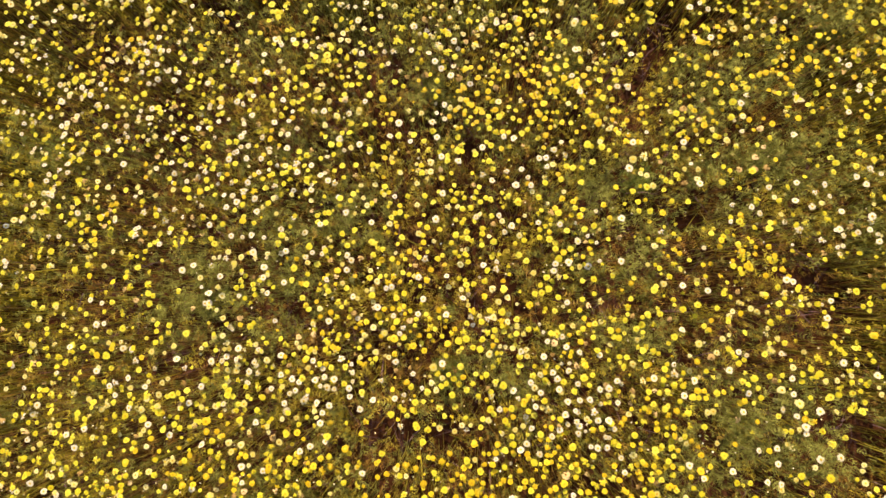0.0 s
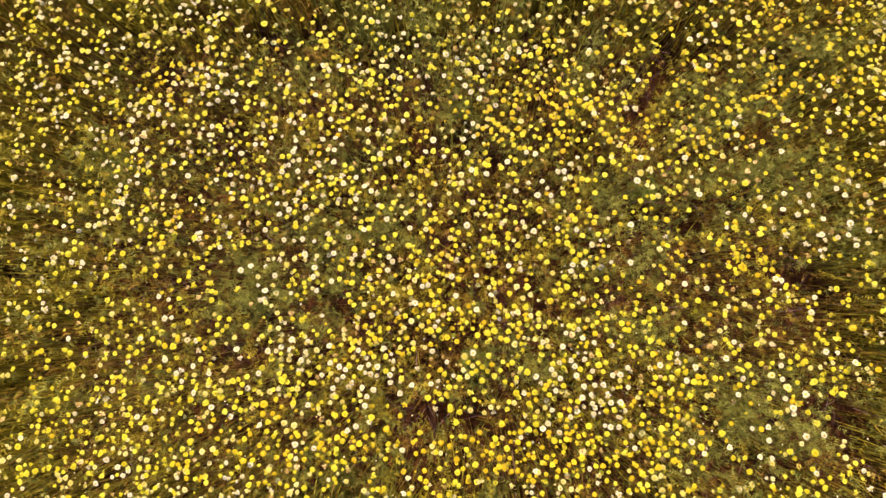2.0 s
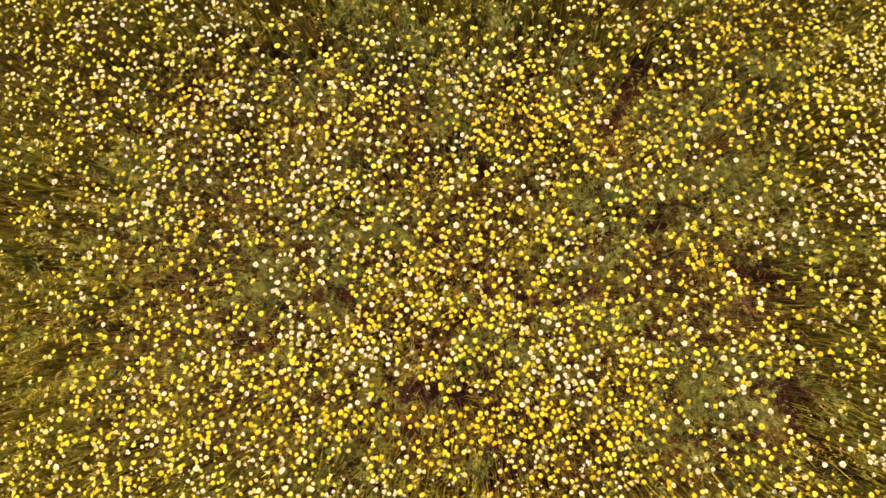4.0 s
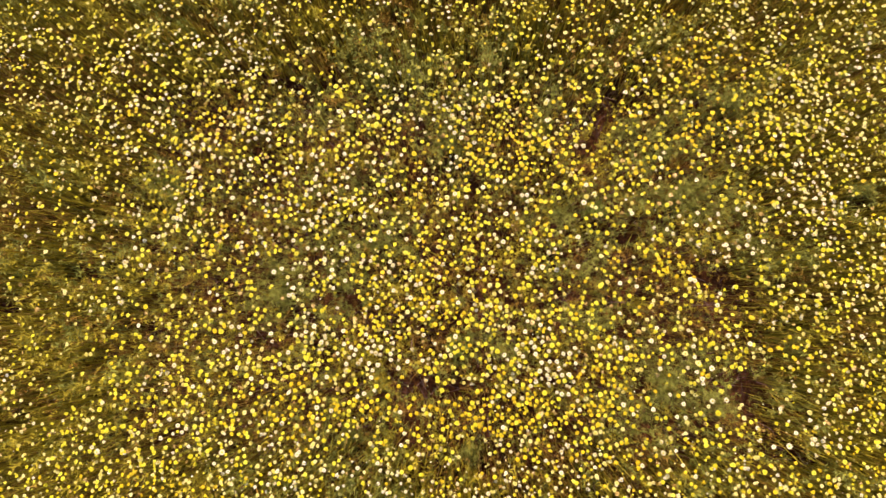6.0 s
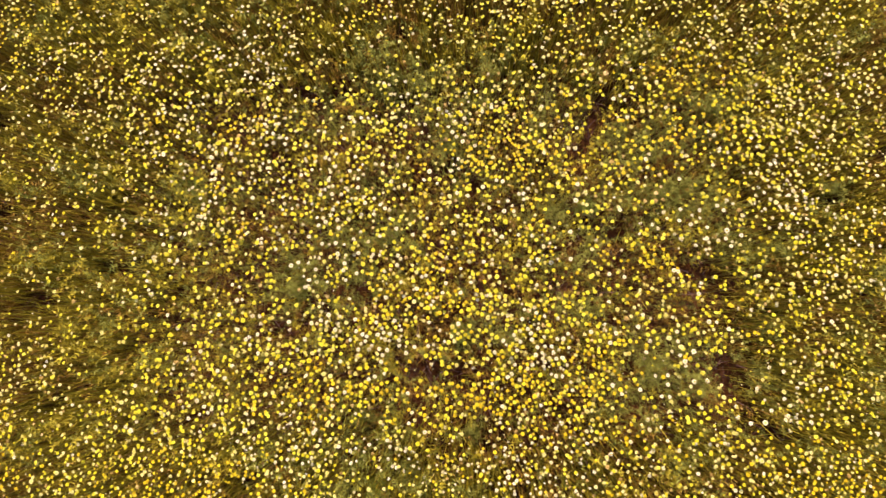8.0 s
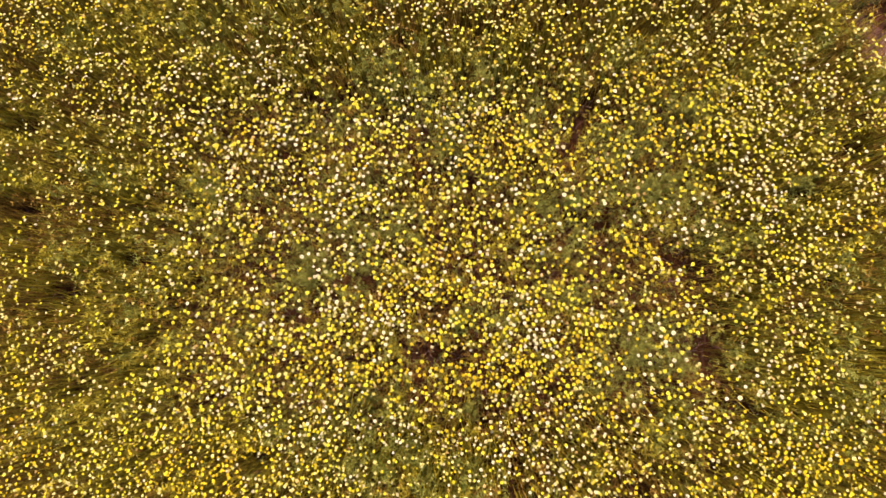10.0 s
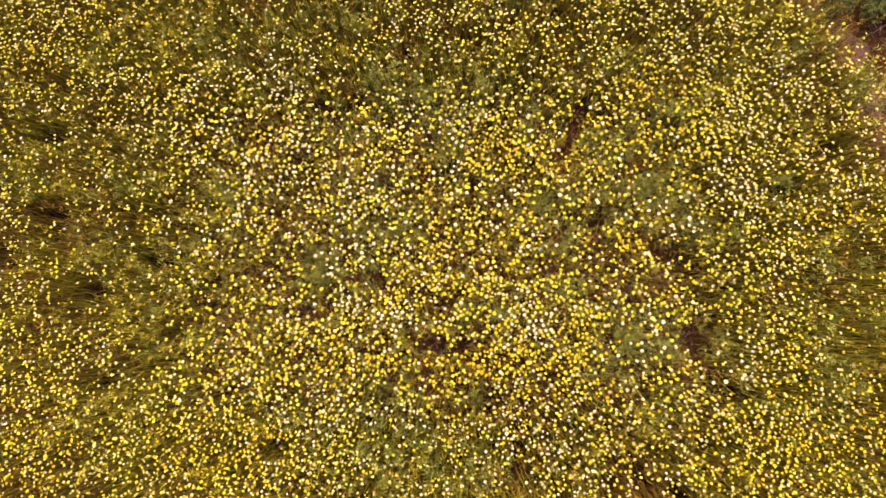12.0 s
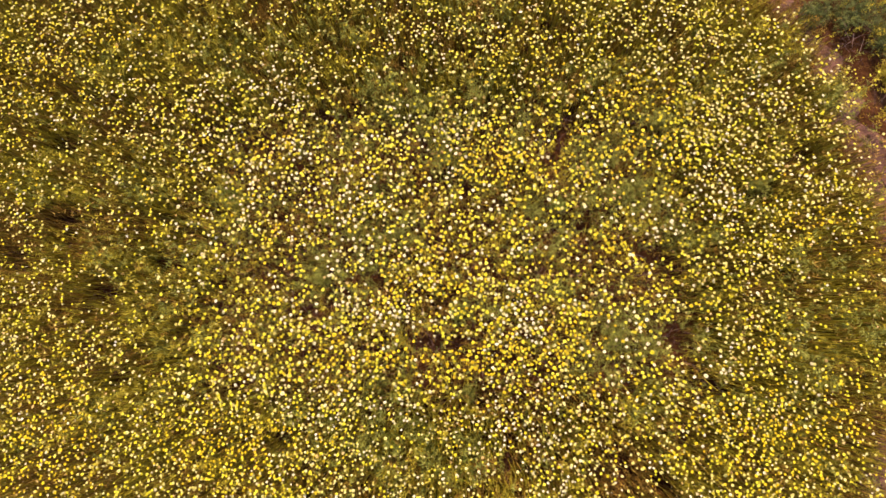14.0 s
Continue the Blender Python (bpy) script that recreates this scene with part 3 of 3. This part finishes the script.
# ---- ground: one sheet to the horizon ----
def ground_sheet():
    fx = np.arange(-9, 9.001, 0.11)
    fy = np.arange(-6, 7.001, 0.11)
    far = np.array([0.4, 1, 2, 4, 8, 16, 40, 100, 300, 900])
    gx = np.concatenate([fx[0] - far[::-1], fx, fx[-1] + far])
    gy = np.concatenate([fy[0] - far[::-1], fy, fy[-1] + far])
    x, y = np.meshgrid(gx, gy, indexing="ij")
    z = ground_height(x, y)
    v = np.stack([x, y, z], -1).reshape(-1, 3)
    i, j = np.meshgrid(np.arange(len(gx) - 1), np.arange(len(gy) - 1), indexing="ij")
    a = (i * len(gy) + j).ravel()
    b = a + len(gy)
    tris = np.concatenate([np.stack([a, b, b + 1], -1), np.stack([a, b + 1, a + 1], -1)])
    mid = v[tris].mean(1)
    far_off = (mid[:, 0] < -7.6) | (mid[:, 0] > 6.4) | (mid[:, 1] < -4.2) | (mid[:, 1] > 5.0)
    ob = new("ground", big_mesh("ground", v, tris, [M_SOIL, M_FAR], far_off.astype(int), smooth=True))
    return tagged(ob, "dark red-brown crumbly soil under the wildflower meadow", "ground", kind="structure")


def dirt_path():
    ys = np.arange(-6, 7.01, 0.08)
    us = np.linspace(0, 1, 22)
    y, u = np.meshgrid(ys, us, indexing="ij")
    left = path_edge(y) - 0.12 + 0.10 * (lattice_noise(y, y * 0, 0.2, 21) - 0.5)
    x = left + u * np.interp(y, (1.2, 2.1), (0.70, 0.36))
    crown = np.sin(np.pi * u)
    z = ground_height(x, y) - 0.012 + 0.05 * np.clip(crown * 4, 0, 1) + 0.03 * (lattice_noise(x, y, 0.16, 22) - 0.5)
    v = np.stack([x, y, z], -1).reshape(-1, 3)
    i, j = np.meshgrid(np.arange(len(ys) - 1), np.arange(len(us) - 1), indexing="ij")
    a = (i * len(us) + j).ravel()
    b = a + len(us)
    tris = np.concatenate([np.stack([a, a + 1, b + 1], -1), np.stack([a, b + 1, b], -1)])
    ob = new("dirt_path", big_mesh("dirt_path", v, tris, [M_PATH], smooth=True))
    return tagged(ob, "pinkish bare trodden earth beside the flower field", "path", kind="structure")


ground_sheet()
dirt_path()

# ---- where the daisy plants stand ----
x0, x1, y0, y1 = FIELD
area = (x1 - x0) * (y1 - y0)
HEADS_PER_PLANT = 1.8
PEAK = 1200.0
n = rng.poisson(area * PEAK / HEADS_PER_PLANT)
px, py = rng.uniform(x0, x1, n), rng.uniform(y0, y1, n)
keep = rng.random(n) < flower_density(px, py) / PEAK
px, py = px[keep], py[keep]
cream_part = 0.115 + 0.52 * patches(px, py, CREAM) + 0.10 * (lattice_noise(px, py, 0.4, 41) - 0.5)
gold_part = 0.05 + 0.70 * np.maximum(patches(px, py, GOLD, GOLD_NEAR), 0.7 * patches(px, py, GOLD_FAR)) + 0.26 * (lattice_noise(px, py, 0.45, 42) - 0.5)
cream_part *= 1 - 0.40 * ((px > -3.2) & (px < 2.5) & (py > -1.4) & (py < 1.8))
cream_part *= (1 - 0.35 * outlying(px, py)) * (1 - 0.6 * patches(px, py, GOLD, GOLD_NEAR))
draw = rng.random(len(px))
tint = np.where(draw < cream_part, 1, np.where(rng.random(len(px)) < gold_part, 2, 0))      # 0 lemon, 1 cream, 2 golden, 3 primrose
tint = np.where((tint == 0) & (rng.random(len(px)) < 0.26 + 0.26 * outlying(px, py)), 3, tint)
heads = 1 + rng.poisson(HEADS_PER_PLANT - 1, len(px))
heads = np.clip(heads, 1, 6)
tall = 0.60 + 0.10 * (lattice_noise(px, py, 0.6, 43) - 0.5) + rng.normal(0, 0.05, len(px))
marked_cream = np.array(CREAM_WEST + CREAM_MID_WEST + CREAM_MIDDLE + CREAM_MID_EAST + CREAM_EAST)
marked_lemon = np.array(LEMON_WEST + LEMON_MID_WEST + LEMON_MIDDLE + LEMON_MID_EAST + LEMON_EAST)
n_own = len(marked_cream) + len(marked_lemon)
px = np.concatenate([marked_cream[:, 0], marked_lemon[:, 0], px])
py = np.concatenate([marked_cream[:, 1], marked_lemon[:, 1], py])
tint = np.concatenate([np.ones(len(marked_cream), int), np.zeros(len(marked_lemon), int), tint])
heads = np.concatenate([np.ones(n_own, int), heads])
tall = np.concatenate([rng.normal(0.64, 0.02, n_own), tall])
own_index = np.arange(n_own)
mass = np.arange(len(px)) >= n_own


def spread_heads(index):
    """Place, size and turn of every head of these plants."""
    k = np.repeat(index, heads[index])
    m = len(k)
    first = np.concatenate([[True], k[1:] != k[:-1]]) if m else np.zeros(0, bool)
    out = np.where(first, np.where(k < n_own, 0.0, 0.02), 0.04 + 0.10 * rng.random(m))
    ang = rng.uniform(0, 2 * np.pi, m)
    hx, hy = px[k] + out * np.cos(ang), py[k] + out * np.sin(ang)
    drop = np.where(first, 0.0, 0.12 * rng.random(m) ** 1.5)
    hz = np.clip(tall[k] - drop, 0.25, 0.95)
    radius = np.clip(rng.normal(0.0170, 0.0027, m) - 0.017 * drop / 0.12 * rng.random(m), 0.0075, 0.027)
    radius *= 1 - 0.12 * outlying(hx, hy)
    radius = np.where(k < n_own, rng.normal(0.0190, 0.0016, m), radius)
    return k, np.stack([hx, hy, hz], -1), radius


def head_turns(m, nod=0.40):
    return turns(rng.uniform(0, 2 * np.pi, m), np.abs(rng.normal(0, nod, m)), rng.normal(np.pi / 2, 1.2, m))


def keep_apart(p, r, order):
    """Drops heads that would sit in one another."""
    cells, good = {}, np.zeros(len(p), bool)
    for i in order:
        x, y, z = p[i]
        ci, cj = int(x // 0.05), int(y // 0.05)
        free = True
        for a in (ci - 1, ci, ci + 1):
            for b in (cj - 1, cj, cj + 1):
                for q in cells.get((a, b), ()):
                    if (p[q, 0] - x) ** 2 + (p[q, 1] - y) ** 2 < (0.86 * (r[q] + r[i])) ** 2:
                        free = False
        if free:
            good[i] = True
            cells.setdefault((ci, cj), []).append(i)
    return good


k, hp, hr = spread_heads(np.arange(len(px)))
good = keep_apart(hp, hr, np.argsort(-hp[:, 2] - 10.0 * (k < n_own)))
good &= (k < n_own) | (rng.random(len(k)) > 0.85 * bare(hp[:, 0], hp[:, 1]))
k, hp, hr = k[good], hp[good], hr[good]
single = ~mass[k]
own_k, own_p, own_r = k[single], hp[single], hr[single]
k, hp, hr = k[~single], hp[~single], hr[~single]
spent = rng.random(len(k)) < 0.05
close = (hp[:, 0] > -3.6) & (hp[:, 0] < 3.0) & (hp[:, 1] > -1.8) & (hp[:, 1] < 2.3)
TINTS = (("lemon", M_LEMON, "lemon-yellow"), ("cream", M_CREAM, "creamy white, yellow-centred"), ("golden", M_GOLD, "deep golden-yellow"), ("primrose", M_PRIMROSE, "pale primrose-yellow"))
for number, (word, petal, look_words) in enumerate(TINTS):
    for fine, templates in ((True, FINE_HEADS), (False, PLAIN_HEADS)):
        sel = (tint[k] == number) & ~spent & (close == fine)
        me = strewn(word + "_daisy_heads", templates, hp[sel], head_turns(sel.sum(), 0.20 if fine else 0.26), hr[sel], [petal, M_DISC])
        stuff(word + "_daisy_heads", me, look_words + " crown daisy heads " + ("crowded in the open meadow" if fine else "spread over the outer meadow"), "flowers")
sel = spent
stuff("withered_daisy_heads", strewn("withered_daisy_heads", SPENT_HEADS, hp[sel] - (0, 0, 0.03), head_turns(sel.sum()), hr[sel] * 0.8, [M_SPENT, M_DRY]),
      "shrivelled tan and orange daisy heads past their bloom", "flowers")
foot = np.stack([px[k] + rng.normal(0, 0.02, len(k)), py[k] + rng.normal(0, 0.02, len(k)), np.full(len(k), -0.01)], -1)
tip = hp - (0, 0, 0.004)
stuff("daisy_stems", stalks("daisy_stems", foot, tip, rng.uniform(0.0016, 0.0026, len(k)), [M_STEM, M_STEM_RED], (rng.random(len(k)) < 0.35).astype(int)),
      "thin green and reddish daisy stems standing close together", "stems")

# buds between the open heads
nb = int(len(k) * 0.16)
b = rng.integers(0, len(k), nb)
bp = hp[b] + rng.normal(0, 0.06, (nb, 3)) * (1, 1, 0.8) - (0, 0, 0.06)
stuff("daisy_buds", strewn("daisy_buds", BUDS, bp, head_turns(nb), rng.uniform(0.003, 0.007, nb), [M_BUD]), "small closed yellow-green daisy buds among the leaves", "buds")


# ---- foliage ----
def foliage_points(per_metre, box, weight):
    bx0, bx1, by0, by1 = box
    m = rng.poisson((bx1 - bx0) * (by1 - by0) * per_metre)
    x, y = rng.uniform(bx0, bx1, m), rng.uniform(by0, by1, m)
    keep = rng.random(m) < weight(x, y)
    return x[keep], y[keep]


def leaf_weight(x, y):
    w = 0.26 + 0.86 * lattice_noise(x, y, 0.13, 51) * (0.5 + lattice_noise(x, y, 0.5, 52))
    w = w + 0.35 * patches(x, y, THICKETS, THICKETS_B, THICKETS_C)
    w = w * np.clip(1 - 1.25 * bare(x, y), 0, 1)
    return np.clip(w, 0, 1) * inside_field(x, y)


def on_stalks(x, y, each, loose):
    """Each of the places becomes a leafy stalk: as many leaves, close round it. Returns the leaves' stalk, x and y."""
    k = np.repeat(np.arange(len(x)), each)
    lean = rng.normal(0, 0.05, (len(x), 2))
    return k, x[k] + rng.normal(0, loose, len(k)), y[k] + rng.normal(0, loose, len(k)), lean[k]


def leaf_set(x, y, low, high, size, steep, upright, lean=0.0):
    m = len(x)
    top = high * (0.75 + 0.5 * lattice_noise(x, y, 0.2, 53)) * (1 + 0.15 * patches(x, y, THICKETS, THICKETS_B, THICKETS_C))
    up = rng.random(m) ** 0.8
    z = low + (top - low) * up
    yaw = rng.uniform(0, 2 * np.pi, m)
    rise = np.where(rng.random(m) < upright - 0.35 * patches(x, y, THICKETS, THICKETS_B, THICKETS_C), rng.normal(1.05, 0.25, m), rng.normal(0.2, steep, m))
    rot = turns(yaw, rise, yaw + np.pi)
    place = np.stack([x, y, z], -1)
    place[:, :2] += lean * up[:, None]
    return place, rot, rng.uniform(0.7, 1.3, m) * size


def dryness(x, y):
    """How many of the leaves are brown: whole plants wither together."""
    h = 0.6 * lattice_noise(x, y, 0.17, 62) + 0.4 * lattice_noise(x, y, 0.42, 63)
    return np.clip(0.43 + 0.07 * outlying(x, y) + (0.7 + 0.9 * outlying(x, y)) * (h - 0.5) - 0.40 * patches(x, y, THICKETS, THICKETS_B, THICKETS_C) + 0.35 * patches(x, y, WITHERED), 0.03, 0.95)


INNER = (-4.0, 3.2, -1.95, 2.35)


def inner_leaves(x, y):
    return leaf_weight(x, y) * (1 - outlying(x, y))


def outer_leaves(x, y):
    return leaf_weight(x, y) * outlying(x, y)


def grey_share(x, y):
    return (0.60 + 0.40 * np.clip((x + 3.2) / 1.2, 0, 1)) * np.clip(0.15 + 0.38 * (1 - outlying(x, y)) + 0.95 * patches(x, y, THICKETS, THICKETS_B, THICKETS_C) + 0.9 * (lattice_noise(x, y, 0.36, 61) - 0.5), 0, 1)


LEAVES_PER_STALK = 7
for word, box, rate, weight, templates, size, upright in (
        ("inner", INNER, 2800, inner_leaves, FEATHERS, 0.064, 0.55),
        ("outer", FIELD, 1100, outer_leaves, COARSE, 0.092, 0.80)):
    x, y = foliage_points(rate / LEAVES_PER_STALK, box, weight)
    stalk_grey = rng.random(len(x)) < grey_share(x, y)
    stalk_dry = rng.random(len(x)) < dryness(x, y)
    stalk, x, y, lean = on_stalks(x, y, LEAVES_PER_STALK, 0.012 if word == "inner" else 0.014)
    grey, dry = stalk_grey[stalk], stalk_dry[stalk]
    for sel, mat, name, label in (
            (grey & ~dry, M_LEAF_GREY, "grey_green_foliage", "feathery grey-green daisy leaves in bushy patches"),
            (~grey & ~dry, M_LEAF, "olive_foliage", "finely divided olive-green daisy leaves"),
            (dry, M_DRY, "dry_foliage", "dry brown leaves and stalks low among the plants")):
        low, high = (0.03, 0.38) if mat is M_DRY else (0.05, 0.53)
        p, r, s = leaf_set(x[sel], y[sel], low, high, size, 0.55, upright, lean[sel])
        stuff(name, strewn(name, templates, p, r, s, [mat]), label, "foliage")

# upright bare stalks between the flowers
x, y = foliage_points(220, FIELD, lambda x, y: (0.6 + 0.4 * outlying(x, y)) * (0.35 + 0.65 * lattice_noise(x, y, 0.35, 55)) * np.clip(1 - 1.3 * bare(x, y), 0, 1) * back_from_path(x, y))
m = len(x)
foot = np.stack([x, y, np.full(m, -0.01)], -1)
tip = foot + np.stack([rng.normal(0, 0.05, m), rng.normal(0, 0.05, m), rng.uniform(0.30, 0.56, m)], -1)
stuff("bare_stalks", stalks("bare_stalks", foot, tip, rng.uniform(0.0015, 0.0026, m) * (0.9 + 0.4 * outlying(x, y)), [M_STEM, M_STEM, M_STEM_RED, M_DRY], rng.integers(0, 4, m), 1),
      "thin bare green and brown stalks between the daisies", "stalks")

# upright narrow blades and side shoots
BLADES = [(np.array([(0, -0.008, 0), (0, 0.008, 0), (0.5, 0.013, b), (0.5, -0.013, b), (1, 0, 1.6 * b)]),
           np.array([(0, 2, 1), (0, 3, 2), (3, 4, 2)]), np.zeros(3, int)) for b in (-0.08, 0.03, 0.10)]
for rate, guard, mat, name, label in (
        (1350, 0.03, M_LEAF, "olive_blades", "upright narrow olive leaves between the stems"),
        (900, 0.03, M_STEM, "green_shoots", "slender upright yellow-green side shoots"),
        (1200, 0.03, M_DRY, "brown_blades", "upright dry brown leaves between the stems")):
    x, y = foliage_points(rate, FIELD, lambda x, y: (guard + (1 - guard) * outlying(x, y)) * (dryness(x, y) if mat is M_DRY else 1 - dryness(x, y)) * np.clip(1 - 1.3 * bare(x, y), 0, 1) * back_from_path(x, y))
    m = len(x)
    yaw = rng.uniform(0, 2 * np.pi, m)
    stuff(name, strewn(name, BLADES, np.stack([x, y, rng.uniform(0.04, 0.20, m)], -1), turns(yaw, rng.normal(1.40, 0.13, m), yaw + np.pi),
          rng.uniform(0.24, 0.42, m), [mat]), label, "foliage")

# withered straws in the gaps and all over the soil
x, y = foliage_points(300, FIELD, lambda x, y: np.clip((0.25 + 0.10 * bare(x, y)) * inside_field(x, y) + patches(x, y, TANGLES), 0, 1))
m = len(x)
stuff("withered_straws", strewn("withered_straws", STRAWS, np.stack([x, y, 0.02 + 0.25 * rng.random(m)], -1),
      turns(rng.uniform(0, 2 * np.pi, m), rng.normal(0, 0.5, m), rng.uniform(0, 2 * np.pi, m)), rng.uniform(0.10, 0.28, m), [M_DRY_PURPLE]),
      "grey-purple withered straws lying in the bare gaps", "straw")


# ---- the meadow goes on around ----
AROUND = (-13.0, 12.0, -9.0, 10.0)


def outside_field(x, y):
    return 1.0 - ((x > FIELD[0]) & (x < FIELD[1]) & (y > FIELD[2]) & (y < FIELD[3]))


def thinning(x, y):
    """1 beside the field, falling off with the distance from it."""
    away = np.maximum(np.maximum(FIELD[0] - x, x - FIELD[1]), np.maximum(FIELD[2] - y, y - FIELD[3]))
    return 0.18 + 0.82 * np.exp(-np.clip(away, 0, None) / 1.1)


x, y = foliage_points(50, AROUND, lambda x, y: outside_field(x, y) * thinning(x, y) * (0.3 + 0.7 * lattice_noise(x, y, 1.0, 71)) * inside_field(x, y, 0.5))
m = len(x)
FAR_HEADS = [(*petal_ring(7, False, 8), np.zeros(7, int))]
far_p = np.stack([x, y, rng.normal(0.58, 0.06, m)], -1)
stuff("far_daisy_heads", strewn("far_daisy_heads", FAR_HEADS, far_p, head_turns(m), rng.uniform(0.014, 0.026, m), [M_LEMON]), "yellow daisy heads in the meadow all around", "flowers")
stuff("far_stems", stalks("far_stems", far_p * (1, 1, 0) - (0, 0, 0.01), far_p, rng.uniform(0.003, 0.005, m), [M_STEM], np.zeros(m, int), 1), "green stems in the meadow all around", "stems")
x, y = foliage_points(45, AROUND, lambda x, y: outside_field(x, y) * thinning(x, y) * inside_field(x, y, 0.7))
p, r, sz = leaf_set(x, y, 0.04, 0.42, 0.19, 0.5, 0.7)
stuff("far_foliage", strewn("far_foliage", COARSE, p, r, sz, [M_LEAF]), "olive-green leaves in the meadow all around", "foliage")


# ---- single plants in the middle of the meadow ----
def part(name, mesh, parent, m=None, label=""):
    ob = new(name, mesh)
    ob.parent = parent
    if m is not None:
        ob.matrix_basis = m
    return tagged(ob, label)


def petal_mesh(count, seed, droop, mat):
    v, t = petal_ring(count, True, seed, droop, 0.07)
    return big_mesh("flower_head", v, t, [mat])


PETALS = {i: [petal_mesh(c, s, d, TINTS[i][1]) for c, s, d in ((13, 71, 0.10), (14, 72, 0.22), (15, 73, 0.05))] for i in range(2)}
DISC = big_mesh("flower_disc", *dome(8, 0.34, 0.10, 9), [M_DISC])
LEAVES = []
for variant in range(10):
    m = 12
    a = rng.uniform(0, 2 * np.pi, m)
    p = np.stack([0.02 * np.cos(a), 0.02 * np.sin(a), 0.05 + 0.42 * rng.random(m)], -1)
    LEAVES.append(strewn("leaves", FEATHERS, p, turns(a, rng.normal(-0.2, 0.4, m), a), rng.uniform(0.04, 0.075, m), [(M_LEAF, M_LEAF, M_LEAF_GREY)[variant % 3]]))

PLANT_LABELS = ("crown daisy plant with lemon-yellow heads on green stems", "crown daisy plant with creamy white heads and yellow centres")
for i in own_index:
    p, r = own_p[own_k == i], own_r[own_k == i]
    if len(p) == 0:
        continue
    base = Vector((px[i], py[i], 0))
    plant = new("crown_daisy")
    plant.location = base
    tagged(plant, PLANT_LABELS[tint[i]], "flower", "crown daisies in the meadow")
    local = p - np.array(base)
    foot = np.zeros_like(local) + (0, 0, -0.01) + rng.normal(0, 0.006, local.shape) * (1, 1, 0)
    part("stem", stalks("stem", foot, local - (0, 0, 0.004), rng.uniform(0.0016, 0.0026, len(local)), [M_STEM], np.zeros(len(local), int)), plant)
    part("leaves", LEAVES[int(rng.integers(10))], plant, pose(0, 0, 0, 0, 0, rng.uniform(0, 360)))
    for q, rad in zip(local, r):
        tip_way, tip_by = rng.normal(90, 70), abs(rng.normal(0, 14))
        m = Matrix.Translation(Vector(q)) @ Matrix.Rotation(radians(tip_way), 4, "Z") @ pose(0, 0, 0, 0, tip_by, 0) @ Matrix.Scale(rad, 4)
        head = part("flower_head", PETALS[tint[i]][int(rng.integers(3))], plant, m)
        part("flower_disc", DISC, head, pose(0, 0, 0.02), "domed yellow disc")


# ---- bushes in the meadow and shrubs by the path ----
def shrub(name, x, y, wide, high, seed, label, category, group, leaf, count, sizes):
    r = np.random.default_rng(seed)
    plant = new(name)
    plant.location = (x, y, 0)
    tagged(plant, label, category, group)
    m = 8
    a = 2 * np.pi * (np.arange(m) + 0.6 * r.random(m)) / m
    out = wide * np.sqrt(r.random(m)) * 0.8
    tips = np.stack([out * np.cos(a), out * np.sin(a), high * (0.55 + 0.45 * r.random(m)) * (1 - 0.4 * (out / wide) ** 2)], -1)
    feet = np.stack([0.04 * np.cos(a), 0.04 * np.sin(a), np.full(m, -0.02)], -1)
    for i in range(m):
        part("branch", stalks("branch", feet[i:i + 1], tips[i:i + 1], np.full(1, 0.005), [M_STEM_RED], np.zeros(1, int), 3), plant, None, "thin reddish branch")
    j = r.integers(0, m, count)
    s = 0.35 + 0.65 * r.random(count)
    p = tips[j] * s[:, None] + r.normal(0, 0.07, (count, 3)) * (wide / 0.5)
    p[:, 2] = np.clip(p[:, 2], 0.03, None)
    part("crown", strewn("crown", FEATHERS, p, turns(r.uniform(0, 6.28, count), r.normal(0.2, 0.6, count), r.uniform(0, 6.28, count)), r.uniform(*sizes, count), [leaf]), plant)
    return plant


for sx, sy, wide, high, leaf, label in ((4.95, 3.16, 0.46, 0.52, M_SHRUB, "low bushy dark green shrub on the bare earth"), (5.40, 2.28, 0.36, 0.40, M_LEAF, "small olive-green shrub at the edge of the path"),
                                        (5.44, 2.86, 0.42, 0.45, M_SHRUB, "rounded dark green shrub among bare earth"), (4.48, 3.14, 0.20, 0.36, M_SHRUB, "small dark green shrub beside withered stalks"),
                                        (5.55, 3.7, 0.7, 0.6, M_SHRUB, "spreading green shrub at the edge of the path"), (5.5, -0.6, 0.4, 0.35, M_SHRUB, "small olive shrub on the bare earth")):
    shrub("shrub", sx, sy, wide, high, int(100 * sx + 10 * sy), label, "shrub", "shrubs beside the path", leaf, 800, (0.05, 0.11))
for sx, sy, wide, high, label in ((3.48, 0.87, 0.20, 0.56, "dense grey-green bush standing over a dark gap"), (3.03, 2.13, 0.17, 0.52, "small grey-green bush among yellow daisies"),
                                  (2.35, 1.67, 0.18, 0.54, "grey-green feathery bush with creamy daisies around"), (4.66, 2.12, 0.22, 0.45, "green bush jutting out onto the bare earth")):
    shrub("bush", sx, sy, wide, high, int(100 * sx + 10 * sy), label, "bush", "bushes in the meadow", M_LEAF_GREY, 400, (0.045, 0.08))
for sx, sy, wide, fresh in CLUMPS:
    shrub("bush", sx, sy, 1.25 * wide, 0.47, int(abs(1000 * sx) + abs(100 * sy)), "fresh green leafy clump among the daisies" if fresh else "grey-green feathery clump among the daisies", "bush",
          "bushes in the meadow", M_FRESH if fresh else M_LEAF_GREY, 260, (0.045, 0.080))
